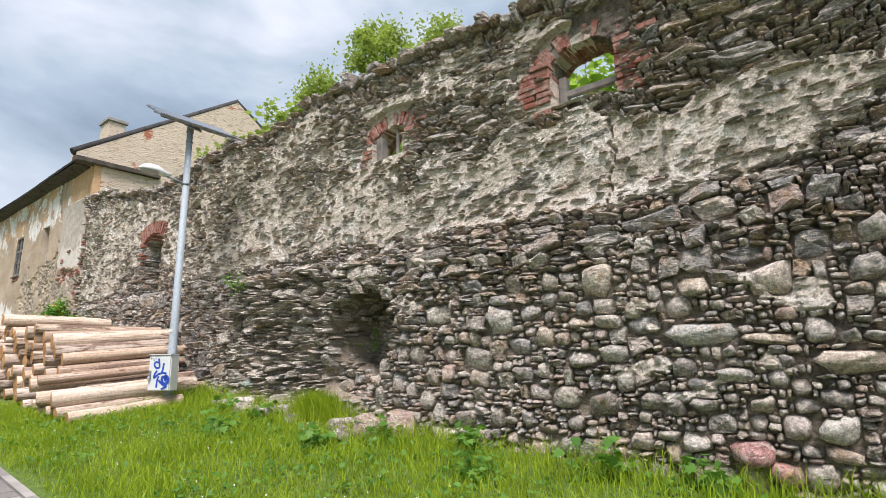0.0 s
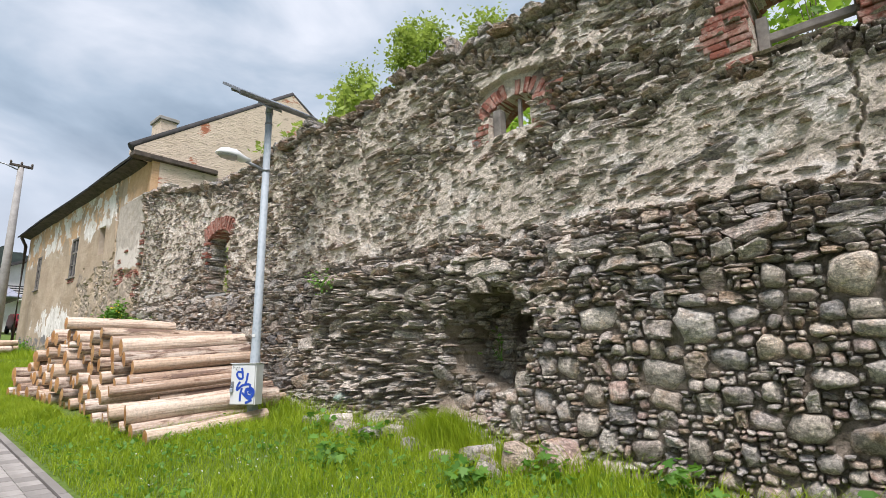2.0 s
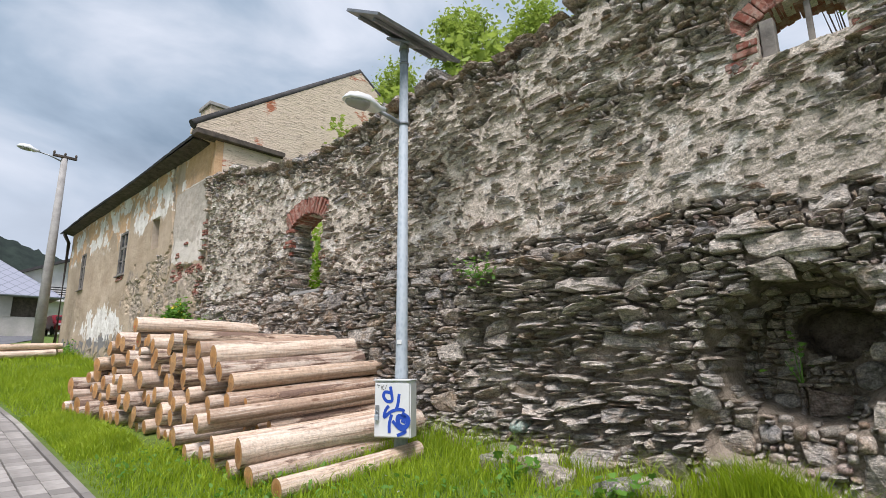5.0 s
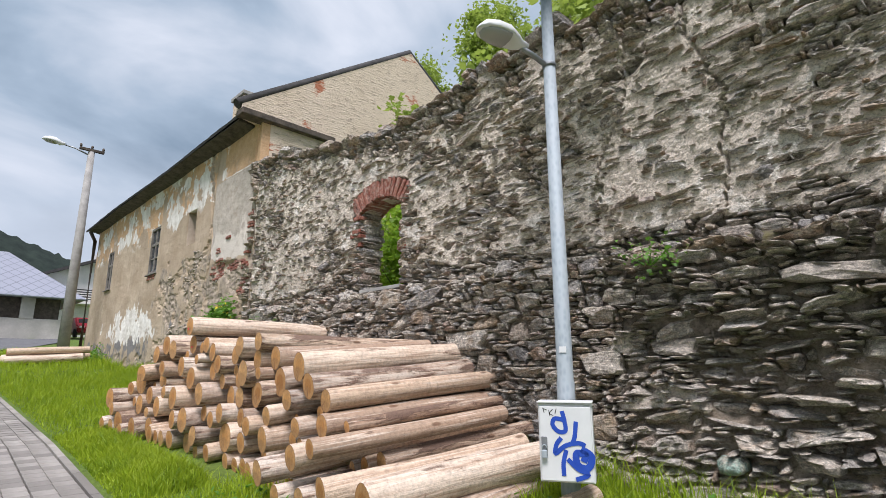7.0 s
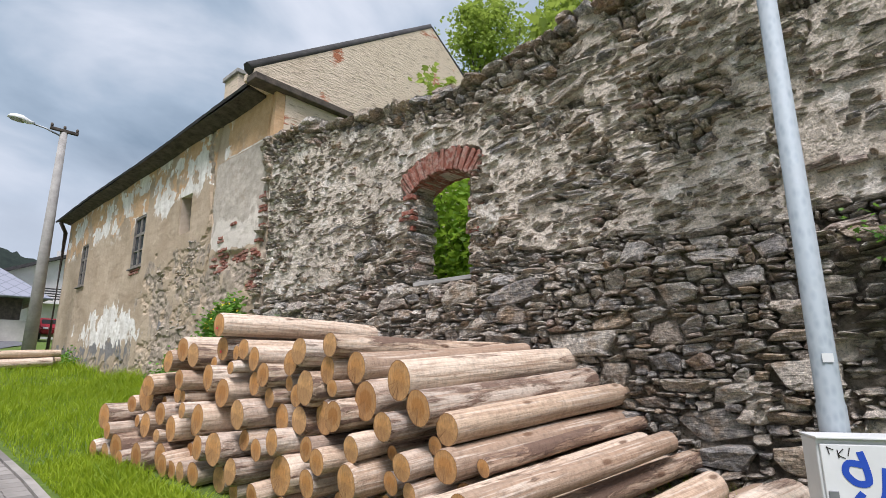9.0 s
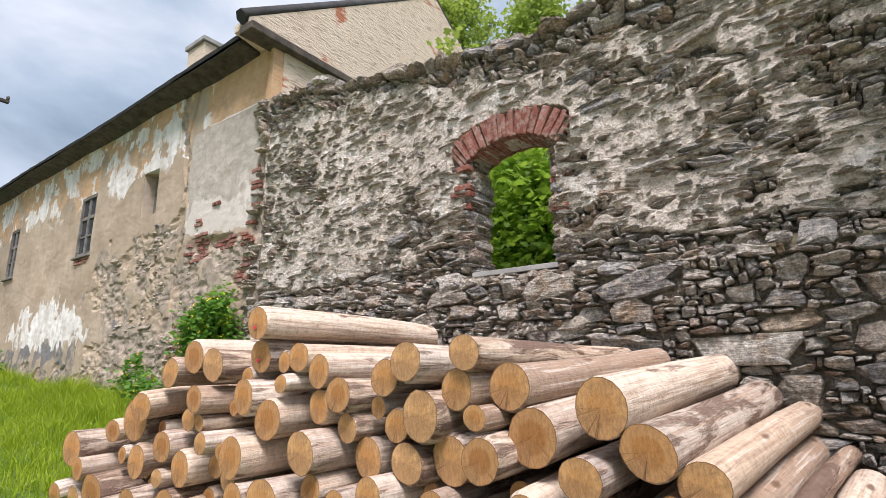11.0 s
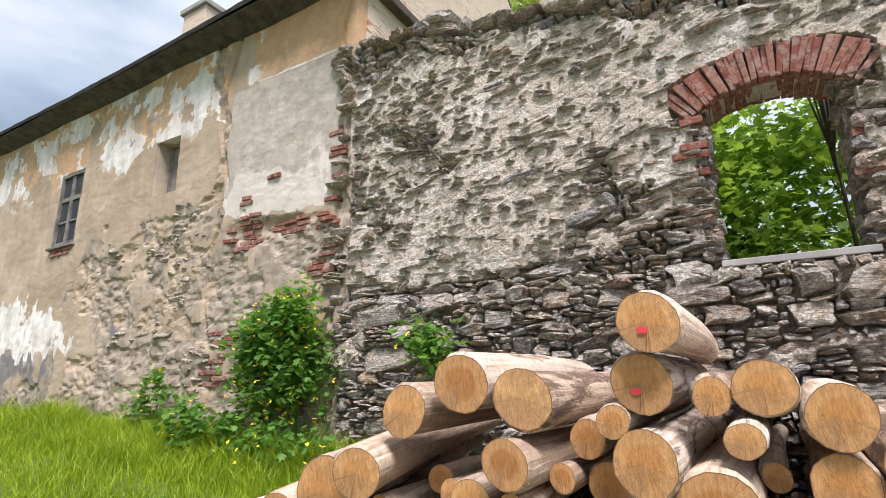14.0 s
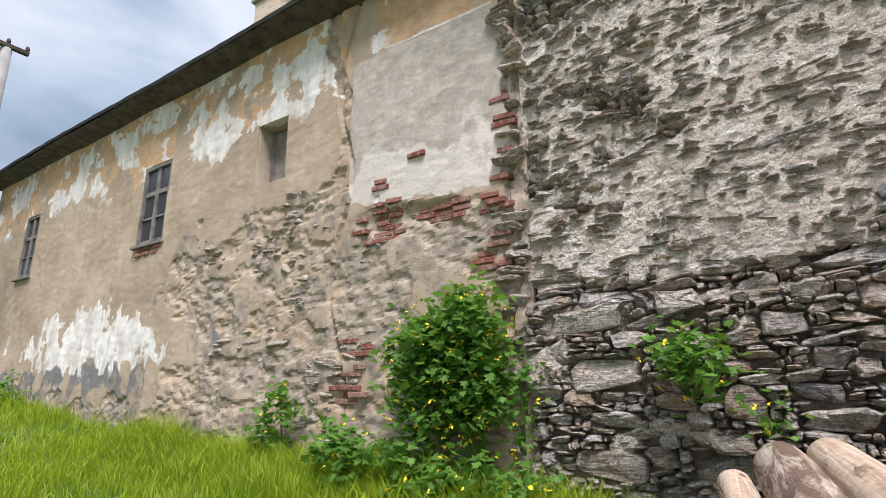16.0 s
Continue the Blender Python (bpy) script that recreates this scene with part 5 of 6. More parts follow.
def make_log_thing(x, y, z, r, length, dx, dz, seed, label="peeled spruce log in the stack"):
    """One stem, origin at the middle of its sawn front; local +y runs along it."""
    rng = np.random.RandomState(seed)
    n, rings = 18, 7
    wob = 1 + 0.05 * np.sin(np.arange(n) / n * 2 * math.pi * 2 + rng.rand() * 6) + (rng.rand(n) - 0.5) * 0.03
    taper = 1 - 0.10 * rng.rand()
    bend = (rng.rand(2) - 0.5) * 0.05
    V = []
    for k in range(rings):
        t = k / (rings - 1)
        s = r * (1 - (1 - taper) * t)
        cx, cz = bend * math.sin(math.pi * t)
        for i in range(n):
            a = 2 * math.pi * i / n
            q = s * wob[i] * (1 + (rng.rand() - 0.5) * 0.03) * (0.975 if k in (0, rings - 1) else 1)
            V.append((cx + q * math.cos(a), t * length + (0.012 if k == 1 else 0) - (t * length - 0.012 if k == 1 else 0), cz + q * math.sin(a)))
    F = [(k * n + i, (k + 1) * n + i, (k + 1) * n + (i + 1) % n, k * n + (i + 1) % n) for k in range(rings - 1) for i in range(n)]
    log = part("log", mesh_of("log", V, F, LOGWOOD, True), m=pose(x, y, z) @ Matrix.Rotation(-math.atan2(dx, length), 4, "Z") @ Matrix.Rotation(math.atan2(dz, length), 4, "X"))
    for end, k in ((0, 0), (1, rings - 1)):
        W = V[k * n:(k + 1) * n]
        c = np.mean(W, 0)
        loops = [W] + [[tuple(c + (np.array(p) - c) * q + np.array((0, (rng.rand() - 0.5) * 0.001, 0))) for p in W] for q in (0.94, 0.5)]
        verts = sum(loops, []) + [tuple(c)]
        faces = [(j * n + i, j * n + (i + 1) % n, (j + 1) * n + (i + 1) % n, (j + 1) * n + i) for j in range(2) for i in range(n)] + [(2 * n + i, 2 * n + (i + 1) % n, 3 * n) for i in range(n)]
        if end:
            faces = [f[::-1] for f in faces]
        me = mesh_of("cut_end", verts, faces, CUT)
        tone = me.color_attributes.new("rim", "FLOAT_COLOR", "POINT")
        tone.data.foreach_set("color", np.repeat([1.0] * n + [0.94] * n + [0.5] * n + [0.0], 4))
        part("cut_end", me, None, log, "sawn end with growth rings")
    return tagged(log, label, "log", "logs of the stack")


# each course: x, height of the middle, radius
TOP = [(-13.98, 2.30, .117), (-14.75, 2.11, .133), (-14.47, 2.05, .129), (-14.03, 2.12, .118), (-15.02, 1.99, .118), (-13.64, 2.09, .102), (-13.44, 2.00, .107), (-12.88, 1.99, .114), (-12.44, 2.07, .101), (-12.56, 1.88, .105), (-12.20, 1.94, .084), (-11.79, 1.89, .065), (-13.80, 2.06, .07), (-14.12, 1.96, .066)]
UPPER = [(-14.08, 1.84, .12), (-13.77, 1.92, .064), (-13.30, 1.86, .113), (-13.51, 1.78, .105), (-14.58, 1.81, .10), (-15.49, 1.63, .17), (-15.29, 1.72, .12), (-14.77, 1.65, .09), (-14.58, 1.64, .06), (-13.89, 1.70, .14), (-13.28, 1.66, .09), (-12.88, 1.69, .10), (-12.74, 1.75, .105), (-12.39, 1.69, .150), (-11.93, 1.71, .118), (-15.76, 1.52, .098)]
MIDDLE = [(-12.52, 1.50, .13), (-12.75, 1.52, .125), (-12.91, 1.47, .11), (-12.08, 1.48, .132), (-11.53, 1.55, .135), (-13.60, 1.50, .135), (-14.21, 1.44, .14), (-14.62, 1.50, .079), (-15.14, 1.44, .125), (-16.22, 1.37, .15), (-16.03, 1.22, .09), (-15.49, 1.30, .13), (-14.89, 1.30, .13), (-15.12, 1.22, .073), (-14.14, 1.19, .11), (-13.87, 1.20, .16), (-13.58, 1.30, .095)]
LOWER = [(-13.40, 1.22, .099), (-13.11, 1.32, .11), (-12.71, 1.36, .10), (-12.57, 1.22, .105), (-12.18, 1.33, .10), (-11.93, 1.37, .075), (-11.71, 1.25, .10), (-11.40, 1.30, .12), (-16.0, 1.04, .16), (-16.49, 0.94, .105), (-15.41, 0.98, .15), (-15.10, 1.0, .15), (-14.55, 0.92, .10), (-13.97, 0.9, .13), (-13.64, 1.02, .12), (-13.06, 1.05, .17), (-12.73, 1.02, .115), (-12.20, 1.10, .13), (-11.66, 1.05, .075)]
RIGHT = [(-11.81, 1.81, .147), (-11.62, 1.64, .135), (-11.44, 1.50, .117), (-12.21, 1.66, .155), (-12.32, 1.92, .135), (-12.54, 2.10, .108), (-12.63, 1.90, .118), (-12.47, 1.76, .075), (-12.82, 1.70, .145), (-12.44, 1.55, .125), (-12.72, 1.48, .14), (-12.98, 1.48, .125), (-11.93, 1.50, .115), (-13.0, 2.03, .125)]
FRONT = [(-11.62, 2.82, 0.93, .115), (-11.15, 2.86, 1.08, .118), (-10.92, 2.88, 1.17, .09), (-10.20, 2.90, 0.86, .155), (-9.98, 2.86, 0.46, .112), (-9.42, 2.86, 0.50, .108), (-10.62, 2.86, 0.90, .11), (-11.05, 2.84, 0.75, .115), (-10.72, 2.86, 0.66, .11), (-10.42, 2.87, 0.62, .10), (-11.35, 2.82, 0.70, .11), (-14.91, 2.83, 0.78, .12), (-13.35, 3.0, 0.86, .10)]


def build_logs():
    rows = []
    for course, back in ((TOP, 0.13), (UPPER, 0.10), (MIDDLE, 0.04), (LOWER, 0.0)):
        for x, z, r in course:
            y = front_y(x)
            f = (y + back - 0.53) / (y - 0.53)
            rows.append([-8.92 + (x + 8.92) * f, y + back, 1.93 + (z - 1.93) * f, r * f])
    rows = [q for q in rows if not (q[0] > -12.98 and q[2] > 1.36)]
    rows += [[x, front_y(x) + 0.10, z, r] for x, z, r in RIGHT]
    rows += [list(q) for q in FRONT]
    rng = np.random.RandomState(2)
    # a bottom course that lies in the grass
    for x in np.arange(-16.5, -11.5, 0.06):
        r = 0.085 + 0.05 * rng.rand()
        z = float(ground_z(x, 3.1)) + r - 0.03
        if all((x - a) ** 2 + (z - c) ** 2 > (0.9 * (r + q)) ** 2 for a, b, c, q in rows):
            rows.append([x, front_y(x) - 0.06 + 0.10 * rng.rand(), z, r])
    known = len(rows)
    P = np.array(rows)
    for _ in range(40):
        for i in range(len(P)):
            d = P[:, [0, 2]] - P[i, [0, 2]]
            dist = np.hypot(d[:, 0], d[:, 1]) + 1e-9
            over = (P[:, 3] + P[i, 3]) * 0.97 - dist
            for j in np.nonzero((over > 0) & (dist > 1e-6))[0]:
                push = d[j] / dist[j] * over[j] * 0.2
                P[j, [0, 2]] += push
                P[i, [0, 2]] -= push
    rows = P.tolist()
    # stems further in, whose ends are set back between the others
    for _ in range(9000):
        x, r = -16.5 + 6.6 * rng.rand(), 0.055 + 0.085 * rng.rand()
        lo = float(ground_z(x, 3.3)) + r - 0.02
        hi = np.interp(x, [-16.6, -15.4, -14.3, -12.8, -11.8, -10.6, -9.6], [1.25, 1.75, 2.05, 1.95, 1.70, 1.0, 0.6])
        if hi - r <= lo:
            continue
        z = lo + (hi - r - lo) * rng.rand()
        if all((x - a) ** 2 + (z - c) ** 2 > (0.97 * (r + q)) ** 2 for a, b, c, q in rows):
            rows.append([x, front_y(x) + 0.10 + 0.40 * rng.rand(), z, r])
    P = np.array(rows)
    for i, (x, y, z, r) in enumerate(P):
        floor = float(ground_z(x, 3.2))
        z = max(z, floor + r - 0.03)
        jit = (rng.rand() - 0.5) * 0.16
        right = np.interp(x, [-16, -14.5, -13.5, -11.4, -10.5], [-0.15, 0.0, 0.10, 0.28, 0.45])
        out = x < -15.5 and z > 1.45 and i < known
        near = float(smooth(-13.2, -11.8, x)) * (z < 2.0)
        right, lift = (-0.30, 0.14) if out else (right, max(0.17 * near, 0.15 * (z - r < floor + 0.12)))
        right = 0.12 if x > -10.35 and z < 0.75 else right
        label = "thick peeled spruce log low in the stack" if r > 0.145 else "thin peeled spruce log in the stack" if r < 0.09 else "peeled spruce log in the stack"
        log = make_log_thing(x, y + jit * (i < known), z, r * 0.99, 2.12 + 0.08 * near - 0.5 * (x > -10.35 and z < 0.75) + (rng.rand() - 0.5) * 0.3 - (y - front_y(x)) * (i >= known), right + (rng.rand() - 0.5) * 0.06, lift + (rng.rand() - 0.5) * 0.05, i, label)
        if i in (0, 3):
            bm = bmesh.new()
            bmesh.ops.create_circle(bm, cap_ends=True, segments=9, radius=0.017)
            bmesh.ops.transform(bm, matrix=pose(-0.02, -0.009, -0.03, 90) @ Matrix.Diagonal((1.3, 0.8, 1, 1)), verts=bm.verts)
            part("paint_mark", bm, RED, log, "red forester's paint mark")


g = Mat("red_spray", 0.6)
v = g.where()
g.paint(g.mix(g.noise(v, 30, 2), (0.55, 0.03, 0.04), (0.75, 0.08, 0.08)))
RED = g.m
build_logs()
for k, (x, z, r) in enumerate(((-28.3, 0.14, 0.14), (-28.6, 0.13, 0.13), (-28.45, 0.36, 0.11), (-28.8, 0.11, 0.11))):
    g0 = float(ground_z(x, 3.4))
    o = make_log_thing(x, 2.35 + 0.1 * k, g0 + z, r, 2.2, 0.05, 0.12, 900 + k, "weathered log lying beside the concrete pole")
    o["group"] = "logs beside the pole"


# ---- plants ----
LOBED = np.array([(0, 0, 0), (.30, .02, .04), (.52, .28, .10), (.30, .36, .03), (.48, .72, .08), (.16, .62, .0), (0, 1, -.06), (-.16, .62, .0), (-.48, .72, .08), (-.30, .36, .03), (-.52, .28, .10), (-.30, .02, .04)], float)
OVAL = np.array([(0, 0, 0), (.34, .35, .06), (.26, .75, .04), (0, 1.05, -.05), (-.26, .75, .04), (-.34, .35, .06)], float)
DIAMOND = np.array([(0, 0, 0), (.36, .5, .08), (0, 1, -.04), (-.36, .5, .08)], float)


def leaf_mesh(name, points, size, shape, material, seed, droop=0.35):
    """Leaves of one outline at many places, each turned its own way."""
    rng = np.random.RandomState(seed)
    n, k = len(points), len(shape)
    yaw, pitch, roll = rng.rand(n) * 2 * math.pi, (rng.rand(n) - 0.5) * 1.7 - droop, (rng.rand(n) - 0.5) * 1.2
    cy, sy, cp, sp, cr, sr = np.cos(yaw), np.sin(yaw), np.cos(pitch), np.sin(pitch), np.cos(roll), np.sin(roll)
    s = size * (0.6 + 0.7 * rng.rand(n))
    x, y, z = (shape[:, 0][None] * s[:, None], shape[:, 1][None] * s[:, None], shape[:, 2][None] * s[:, None])
    x, z = x * cr[:, None] + z * sr[:, None], -x * sr[:, None] + z * cr[:, None]
    y, z = y * cp[:, None] - z * sp[:, None], y * sp[:, None] + z * cp[:, None]
    x, y = x * cy[:, None] - y * sy[:, None], x * sy[:, None] + y * cy[:, None]
    V = np.stack([x, y, z], -1) + np.asarray(points)[:, None, :]
    return mesh_of(name, V.reshape(-1, 3), np.arange(n * k).reshape(n, k), material)


def scatter(rng, n, c, r, clumps, tight):
    """Points in clumps inside an ellipsoid with an uneven outline."""
    d = rng.normal(size=(clumps, 3))
    d /= np.linalg.norm(d, axis=1)[:, None]
    centres = np.array(c) + d * np.array(r) * (0.35 + 0.65 * rng.rand(clumps) ** 0.5)[:, None]
    who = rng.randint(clumps, size=n)
    return centres[who] + rng.normal(size=(n, 3)) * tight * (0.6 + 0.8 * rng.rand(clumps))[who][:, None], centres


def tree(x, y, z0, height, crown_c, crown_r, n, leaf, shape, material, seed, label, clumps=60, tight=0.35, trunk_r=0.2):
    rng = np.random.RandomState(seed)
    t = hold("tree", x, y, z0)
    pts, centres = scatter(rng, n, np.array(crown_c) - (x, y, z0), crown_r, clumps, tight)
    top = np.array(crown_c) - (x, y, z0) + (0, 0, crown_r[2] * 0.6)
    tr = part("trunk", tube([(0, 0, -0.1), (0.06, 0, top[2] * 0.3), (top[0] * 0.5, top[1] * 0.5, top[2] * 0.65), tuple(top)], [trunk_r, trunk_r * 0.8, trunk_r * 0.5, trunk_r * 0.12], 9), BARK, t)
    for c in centres[:14]:
        s = np.array((top[0] * 0.3, top[1] * 0.3, max(0.15, min(top[2] * 0.8, c[2] * 0.6))))
        part("limb", tube([tuple(s), tuple((s + c) / 2 + (0, 0, 0.1 * trunk_r)), tuple(c)], [trunk_r * 0.35, trunk_r * 0.22, trunk_r * 0.06], 5), BARK, t)
    part("crown", leaf_mesh("crown", pts, leaf, shape, material, seed), None, t)
    return tagged(t, label, "tree")


def build_trees():
    gz = lambda x, y: float(ground_z(x, y))
    for k, (x, top, r) in enumerate(((-32.8, 33.4, 3.4), (-25.9, 30.4, 2.8), (-42.0, 31.4, 3.0))):
        tree(x, 33.0, gz(x, 33), top, (x, 33.0, top - 5.5), (r, r, 5.4), 9500, 0.34, DIAMOND, SPRING, 40 + k, "tall lime tree with fresh yellow-green leaves behind the wall", 90, 0.5, 0.35)
    # saplings that rise just behind the crown of the wall
    for k, (x, y, c, r, n) in enumerate(((-10.35, 6.9, 6.95, (0.5, 0.35, 0.75), 260), (-12.1, 7.0, 6.9, (0.6, 0.4, 0.5), 240), (-8.5, 7.2, 6.5, (0.5, 0.35, 0.45), 140), (-13.0, 7.0, 6.5, (0.4, 0.3, 0.35), 120), (-5.1, 7.2, 6.5, (0.6, 0.4, 0.55), 200), (-15.9, 8.1, 7.6, (0.55, 0.4, 0.55), 220))):
        tree(x, y, gz(x, y), c, (x, y, c), r, n, 0.17, LOBED, SPRING, 60 + k, "young maple sapling rising above the ruined wall", 16, 0.12, 0.035)
    # thicket seen through the openings
    for k, (x, y, c, r, n) in enumerate(((-15.6, 8.0, 3.9, (1.5, 0.8, 1.7), 2600), (-14.2, 7.9, 4.0, (1.3, 0.7, 1.8), 2900), (-12.6, 8.2, 3.7, (1.4, 0.8, 1.8), 2400), (-17.4, 9.0, 4.2, (1.5, 1.0, 1.9), 2000), (-14.8, 9.9, 5.0, (2.4, 0.9, 2.2), 3600))):
        tree(x, y, gz(x, y), c, (x, y, c), r, int(n * 1.5), 0.125, LOBED, MAPLE, 80 + k, "dense maple thicket behind the ruined window", 70, 0.26, 0.05)
    for k, (x, y, c, r, n) in enumerate(((-3.2, 8.2, 6.0, (0.8, 0.6, 0.9), 420), (-7.2, 8.1, 5.9, (1.1, 0.6, 0.9), 900), (-2.2, 8.0, 6.0, (0.5, 0.5, 0.8), 260))):
        tree(x, y, gz(x, y), c, (x, y, c), r, n, 0.17, LOBED, MAPLE, 95 + k, "maple branches behind the high ruined openings", 30, 0.2, 0.05)


def herb(x, y, z, c, r, n, flowers, seed, label, leaf=0.085):
    """A clump of celandine: stems, lobed leaves, small yellow flowers."""
    rng = np.random.RandomState(seed)
    h = hold("celandine", x, y, z)
    pts, centres = scatter(rng, n, c, r, max(6, n // 28), 0.09)
    pts[:, 1] = np.minimum(pts[:, 1], r[1] * 1.3)
    bm = bmesh.new()
    for q in centres[:14]:
        s = tube([(q[0] * 0.2, 0.03, 0), (q[0] * 0.6, q[1] * 0.5, q[2] * 0.55), tuple(q)], [0.007, 0.005, 0.003], 4, False)
        me = bpy.data.meshes.new("stem")
        s.to_mesh(me)
        s.free()
        bm.from_mesh(me)
        bpy.data.meshes.remove(me)
    tagged(part("stems", bm, HERB, h), kind="stuff")
    part("leaves", leaf_mesh("leaves", pts, leaf, LOBED, HERB, seed), None, h)
    if flowers:
        d = rng.normal(size=(flowers, 3))
        d /= np.linalg.norm(d, axis=1)[:, None]
        f = np.array(c) + d * np.array(r) * 1.06
        f[:, 1] = -np.abs(f[:, 1] - c[1]) + c[1]
        tagged(part("flowers", leaf_mesh("flowers", np.repeat(f, 4, 0), 0.034, OVAL, YELLOW, seed + 1, 0), None, h, "small yellow flowers"), kind="stuff")
    return tagged(h, label, "plant")


def build_plants():
    herb(-18.7, 5.25, 1.3, (0.0, -0.12, 1.12), (0.64, 0.24, 0.66), 2700, 95, 1, "large celandine bush with yellow flowers against the wall")
    herb(-18.4, 5.22, 1.3, (0.05, -0.1, 1.55), (0.38, 0.18, 0.34), 650, 34, 2, "celandine growing from the wall joint")
    herb(-19.35, 5.0, 1.3, (0.0, -0.1, 0.30), (0.75, 0.3, 0.38), 750, 26, 3, "low celandine with yellow flowers in the grass")
    herb(-18.2, 4.9, 1.2, (0.0, -0.1, 0.26), (0.6, 0.3, 0.28), 420, 14, 4, "low celandine at the wall foot")
    herb(-20.98, 5.25, 1.4, (0.0, -0.08, 0.5), (0.26, 0.16, 0.38), 260, 10, 5, "small celandine at the foot of the house wall")
    herb(-16.6, 5.15, 2.18, (0.0, -0.1, 0.24), (0.30, 0.15, 0.24), 230, 9, 6, "celandine rooted in a gap of the stone wall")
    herb(-16.15, 5.2, 1.95, (0.0, -0.05, 0.1), (0.1, 0.06, 0.1), 36, 3, 7, "tiny celandine in a wall joint", 0.06)
    herb(-17.95, 5.2, 1.7, (0.0, -0.05, 0.42), (0.16, 0.08, 0.45), 130, 8, 8, "straggling celandine stems on the wall", 0.06)
    herb(-5.85, 5.75, 1.55, (0.0, -0.02, 0.2), (0.10, 0.1, 0.12), 18, 0, 9, "green herb growing inside the wall hole", 0.06)
    herb(-8.95, 5.12, 2.74, (0.0, -0.04, 0.1), (0.32, 0.08, 0.10), 110, 0, 10, "fine weeds on the broken ledge", 0.045)
    herb(-28.6, 5.1, 2.0, (0.0, -0.1, 0.2), (0.5, 0.2, 0.25), 160, 6, 11, "low weeds at the house corner")
    for k, (x, y) in enumerate(((-2.0, 4.75), (-3.4, 4.8), (-4.6, 4.6), (-7.0, 4.55), (-1.2, 4.9), (-8.1, 4.6), (-5.0, 4.0), (-6.6, 3.7), (-3.0, 4.2))):
        herb(x, y, float(ground_z(x, y)) - 0.02, (0, 0, 0.12), (0.22, 0.16, 0.11), 70, 0, 20 + k, "broad-leaved weeds in the grass", 0.10)


def build_grass():
    rng = np.random.RandomState(77)

    def blades(n, xr, yf, height, width, tall):
        x = xr[0] + (xr[1] - xr[0]) * rng.rand(n)
        lo, hi = yf(x)
        y = lo + (hi - lo) * rng.rand(n)
        d = 0.35 + 0.9 * fbm(x * 1.3, y * 1.3, 61, 3)
        keep = rng.rand(n) < d
        x, y, d = x[keep], y[keep], d[keep]
        h = height * (0.45 + 0.9 * rng.rand(len(x))) * (0.6 + 0.8 * d) + tall * smooth(4.2, 5.0, y) * rng.rand(len(x)) * (0.4 + 1.2 * fbm(x * 0.9, y, 71, 2))
        h *= 0.35 + 0.65 * smooth(0.0, 0.45, y - path_edge(x))
        return x, y, h, width

    sets = [blades(64000, (-12.5, 1.2), lambda x: (path_edge(x) + 0.06, 5.05 + 0 * x), 0.13, 0.0045, 0.22),
            blades(38000, (-24, -12.5), lambda x: (path_edge(x) + 0.06, np.where(x > -16.6, 2.75, 5.3)), 0.14, 0.006, 0.2),
            blades(14000, (-24, -16.8), lambda x: (4.2 + 0 * x, 5.4 + 0 * x), 0.18, 0.006, 0.3),
            blades(12000, (-33, -24), lambda x: (path_edge(x) + 0.2, 5.3 + 0 * x), 0.16, 0.009, 0.15)]
    # a long tuft that hangs out of the foot of the hole
    tx = -6.0 + 0.27 * rng.normal(size=1700)
    ty = 4.84 + 0.10 * rng.normal(size=1700)
    sets.append((tx, ty, 0.16 + 0.30 * rng.rand(1700), 0.0042))
    V, base = [], 0
    for k, (x, y, h, w) in enumerate(sets):
        n = len(x)
        z = ground_z(x, y) - 0.02 + (0.14 * np.exp(-((x + 6.0) / 0.5) ** 2) if k == 4 else 0)
        a, lean = rng.rand(n) * 2 * math.pi, (0.25 + 0.75 * rng.rand(n)) * h * (0.75 if k < 4 else 0.6)
        b = rng.rand(n) * 2 * math.pi
        lx, ly = np.cos(a) * lean, np.sin(a) * lean - (0.25 * h if k == 4 else 0)
        wx, wy = np.cos(b) * w, np.sin(b) * w
        p = lambda s, t, u: np.stack([x + wx * s + lx * t * t, y + wy * s + ly * t * t, z + h * u], -1)
        V.append(np.stack([p(-1, 0, 0), p(1, 0, 0), p(0.7, 0.55, 0.62), p(-0.7, 0.55, 0.62), p(0, 1, 0.95)], 1).reshape(-1, 3))
    V = np.concatenate(V)
    n = len(V) // 5
    k = np.arange(n)[:, None] * 5
    F = [list(f) for f in (k + np.array([0, 1, 2, 3])).tolist()] + [list(f) for f in (k + np.array([3, 2, 4])).tolist()]
    tagged(part("grass", mesh_of("grass", V, F, GRASS)), "fresh green uncut grass", "grass", kind="stuff")
    wx, wy = -12 + 13 * rng.rand(4200), 1.9 + 3.1 * rng.rand(4200)
    ok = (wy > path_edge(wx) + 0.15) & (fbm(wx * 1.1, wy * 1.1, 83, 3) > 0.47)
    wx, wy = wx[ok], wy[ok]
    pts = np.stack([wx, wy, ground_z(wx, wy) + 0.03 + 0.09 * rng.rand(len(wx))], -1)
    tagged(part("lawn_weeds", leaf_mesh("lawn_weeds", pts, 0.06, OVAL, HERB, 15, -0.2)), "small broad-leaved weeds among the grass", "weeds", kind="stuff")
    d = rng.rand(90, 2)
    fx, fy = -9 + 7 * d[:, 0], 2.2 + 1.6 * d[:, 1]
    pts = np.stack([fx, fy, ground_z(fx, fy) + 0.09], -1)
    tagged(part("daisies", leaf_mesh("daisies", np.repeat(pts, 4, 0), 0.016, OVAL, ENAMEL, 5, 0)), "small white daisies in the lawn", "flowers", kind="stuff")


build_trees()
build_plants()
build_grass()


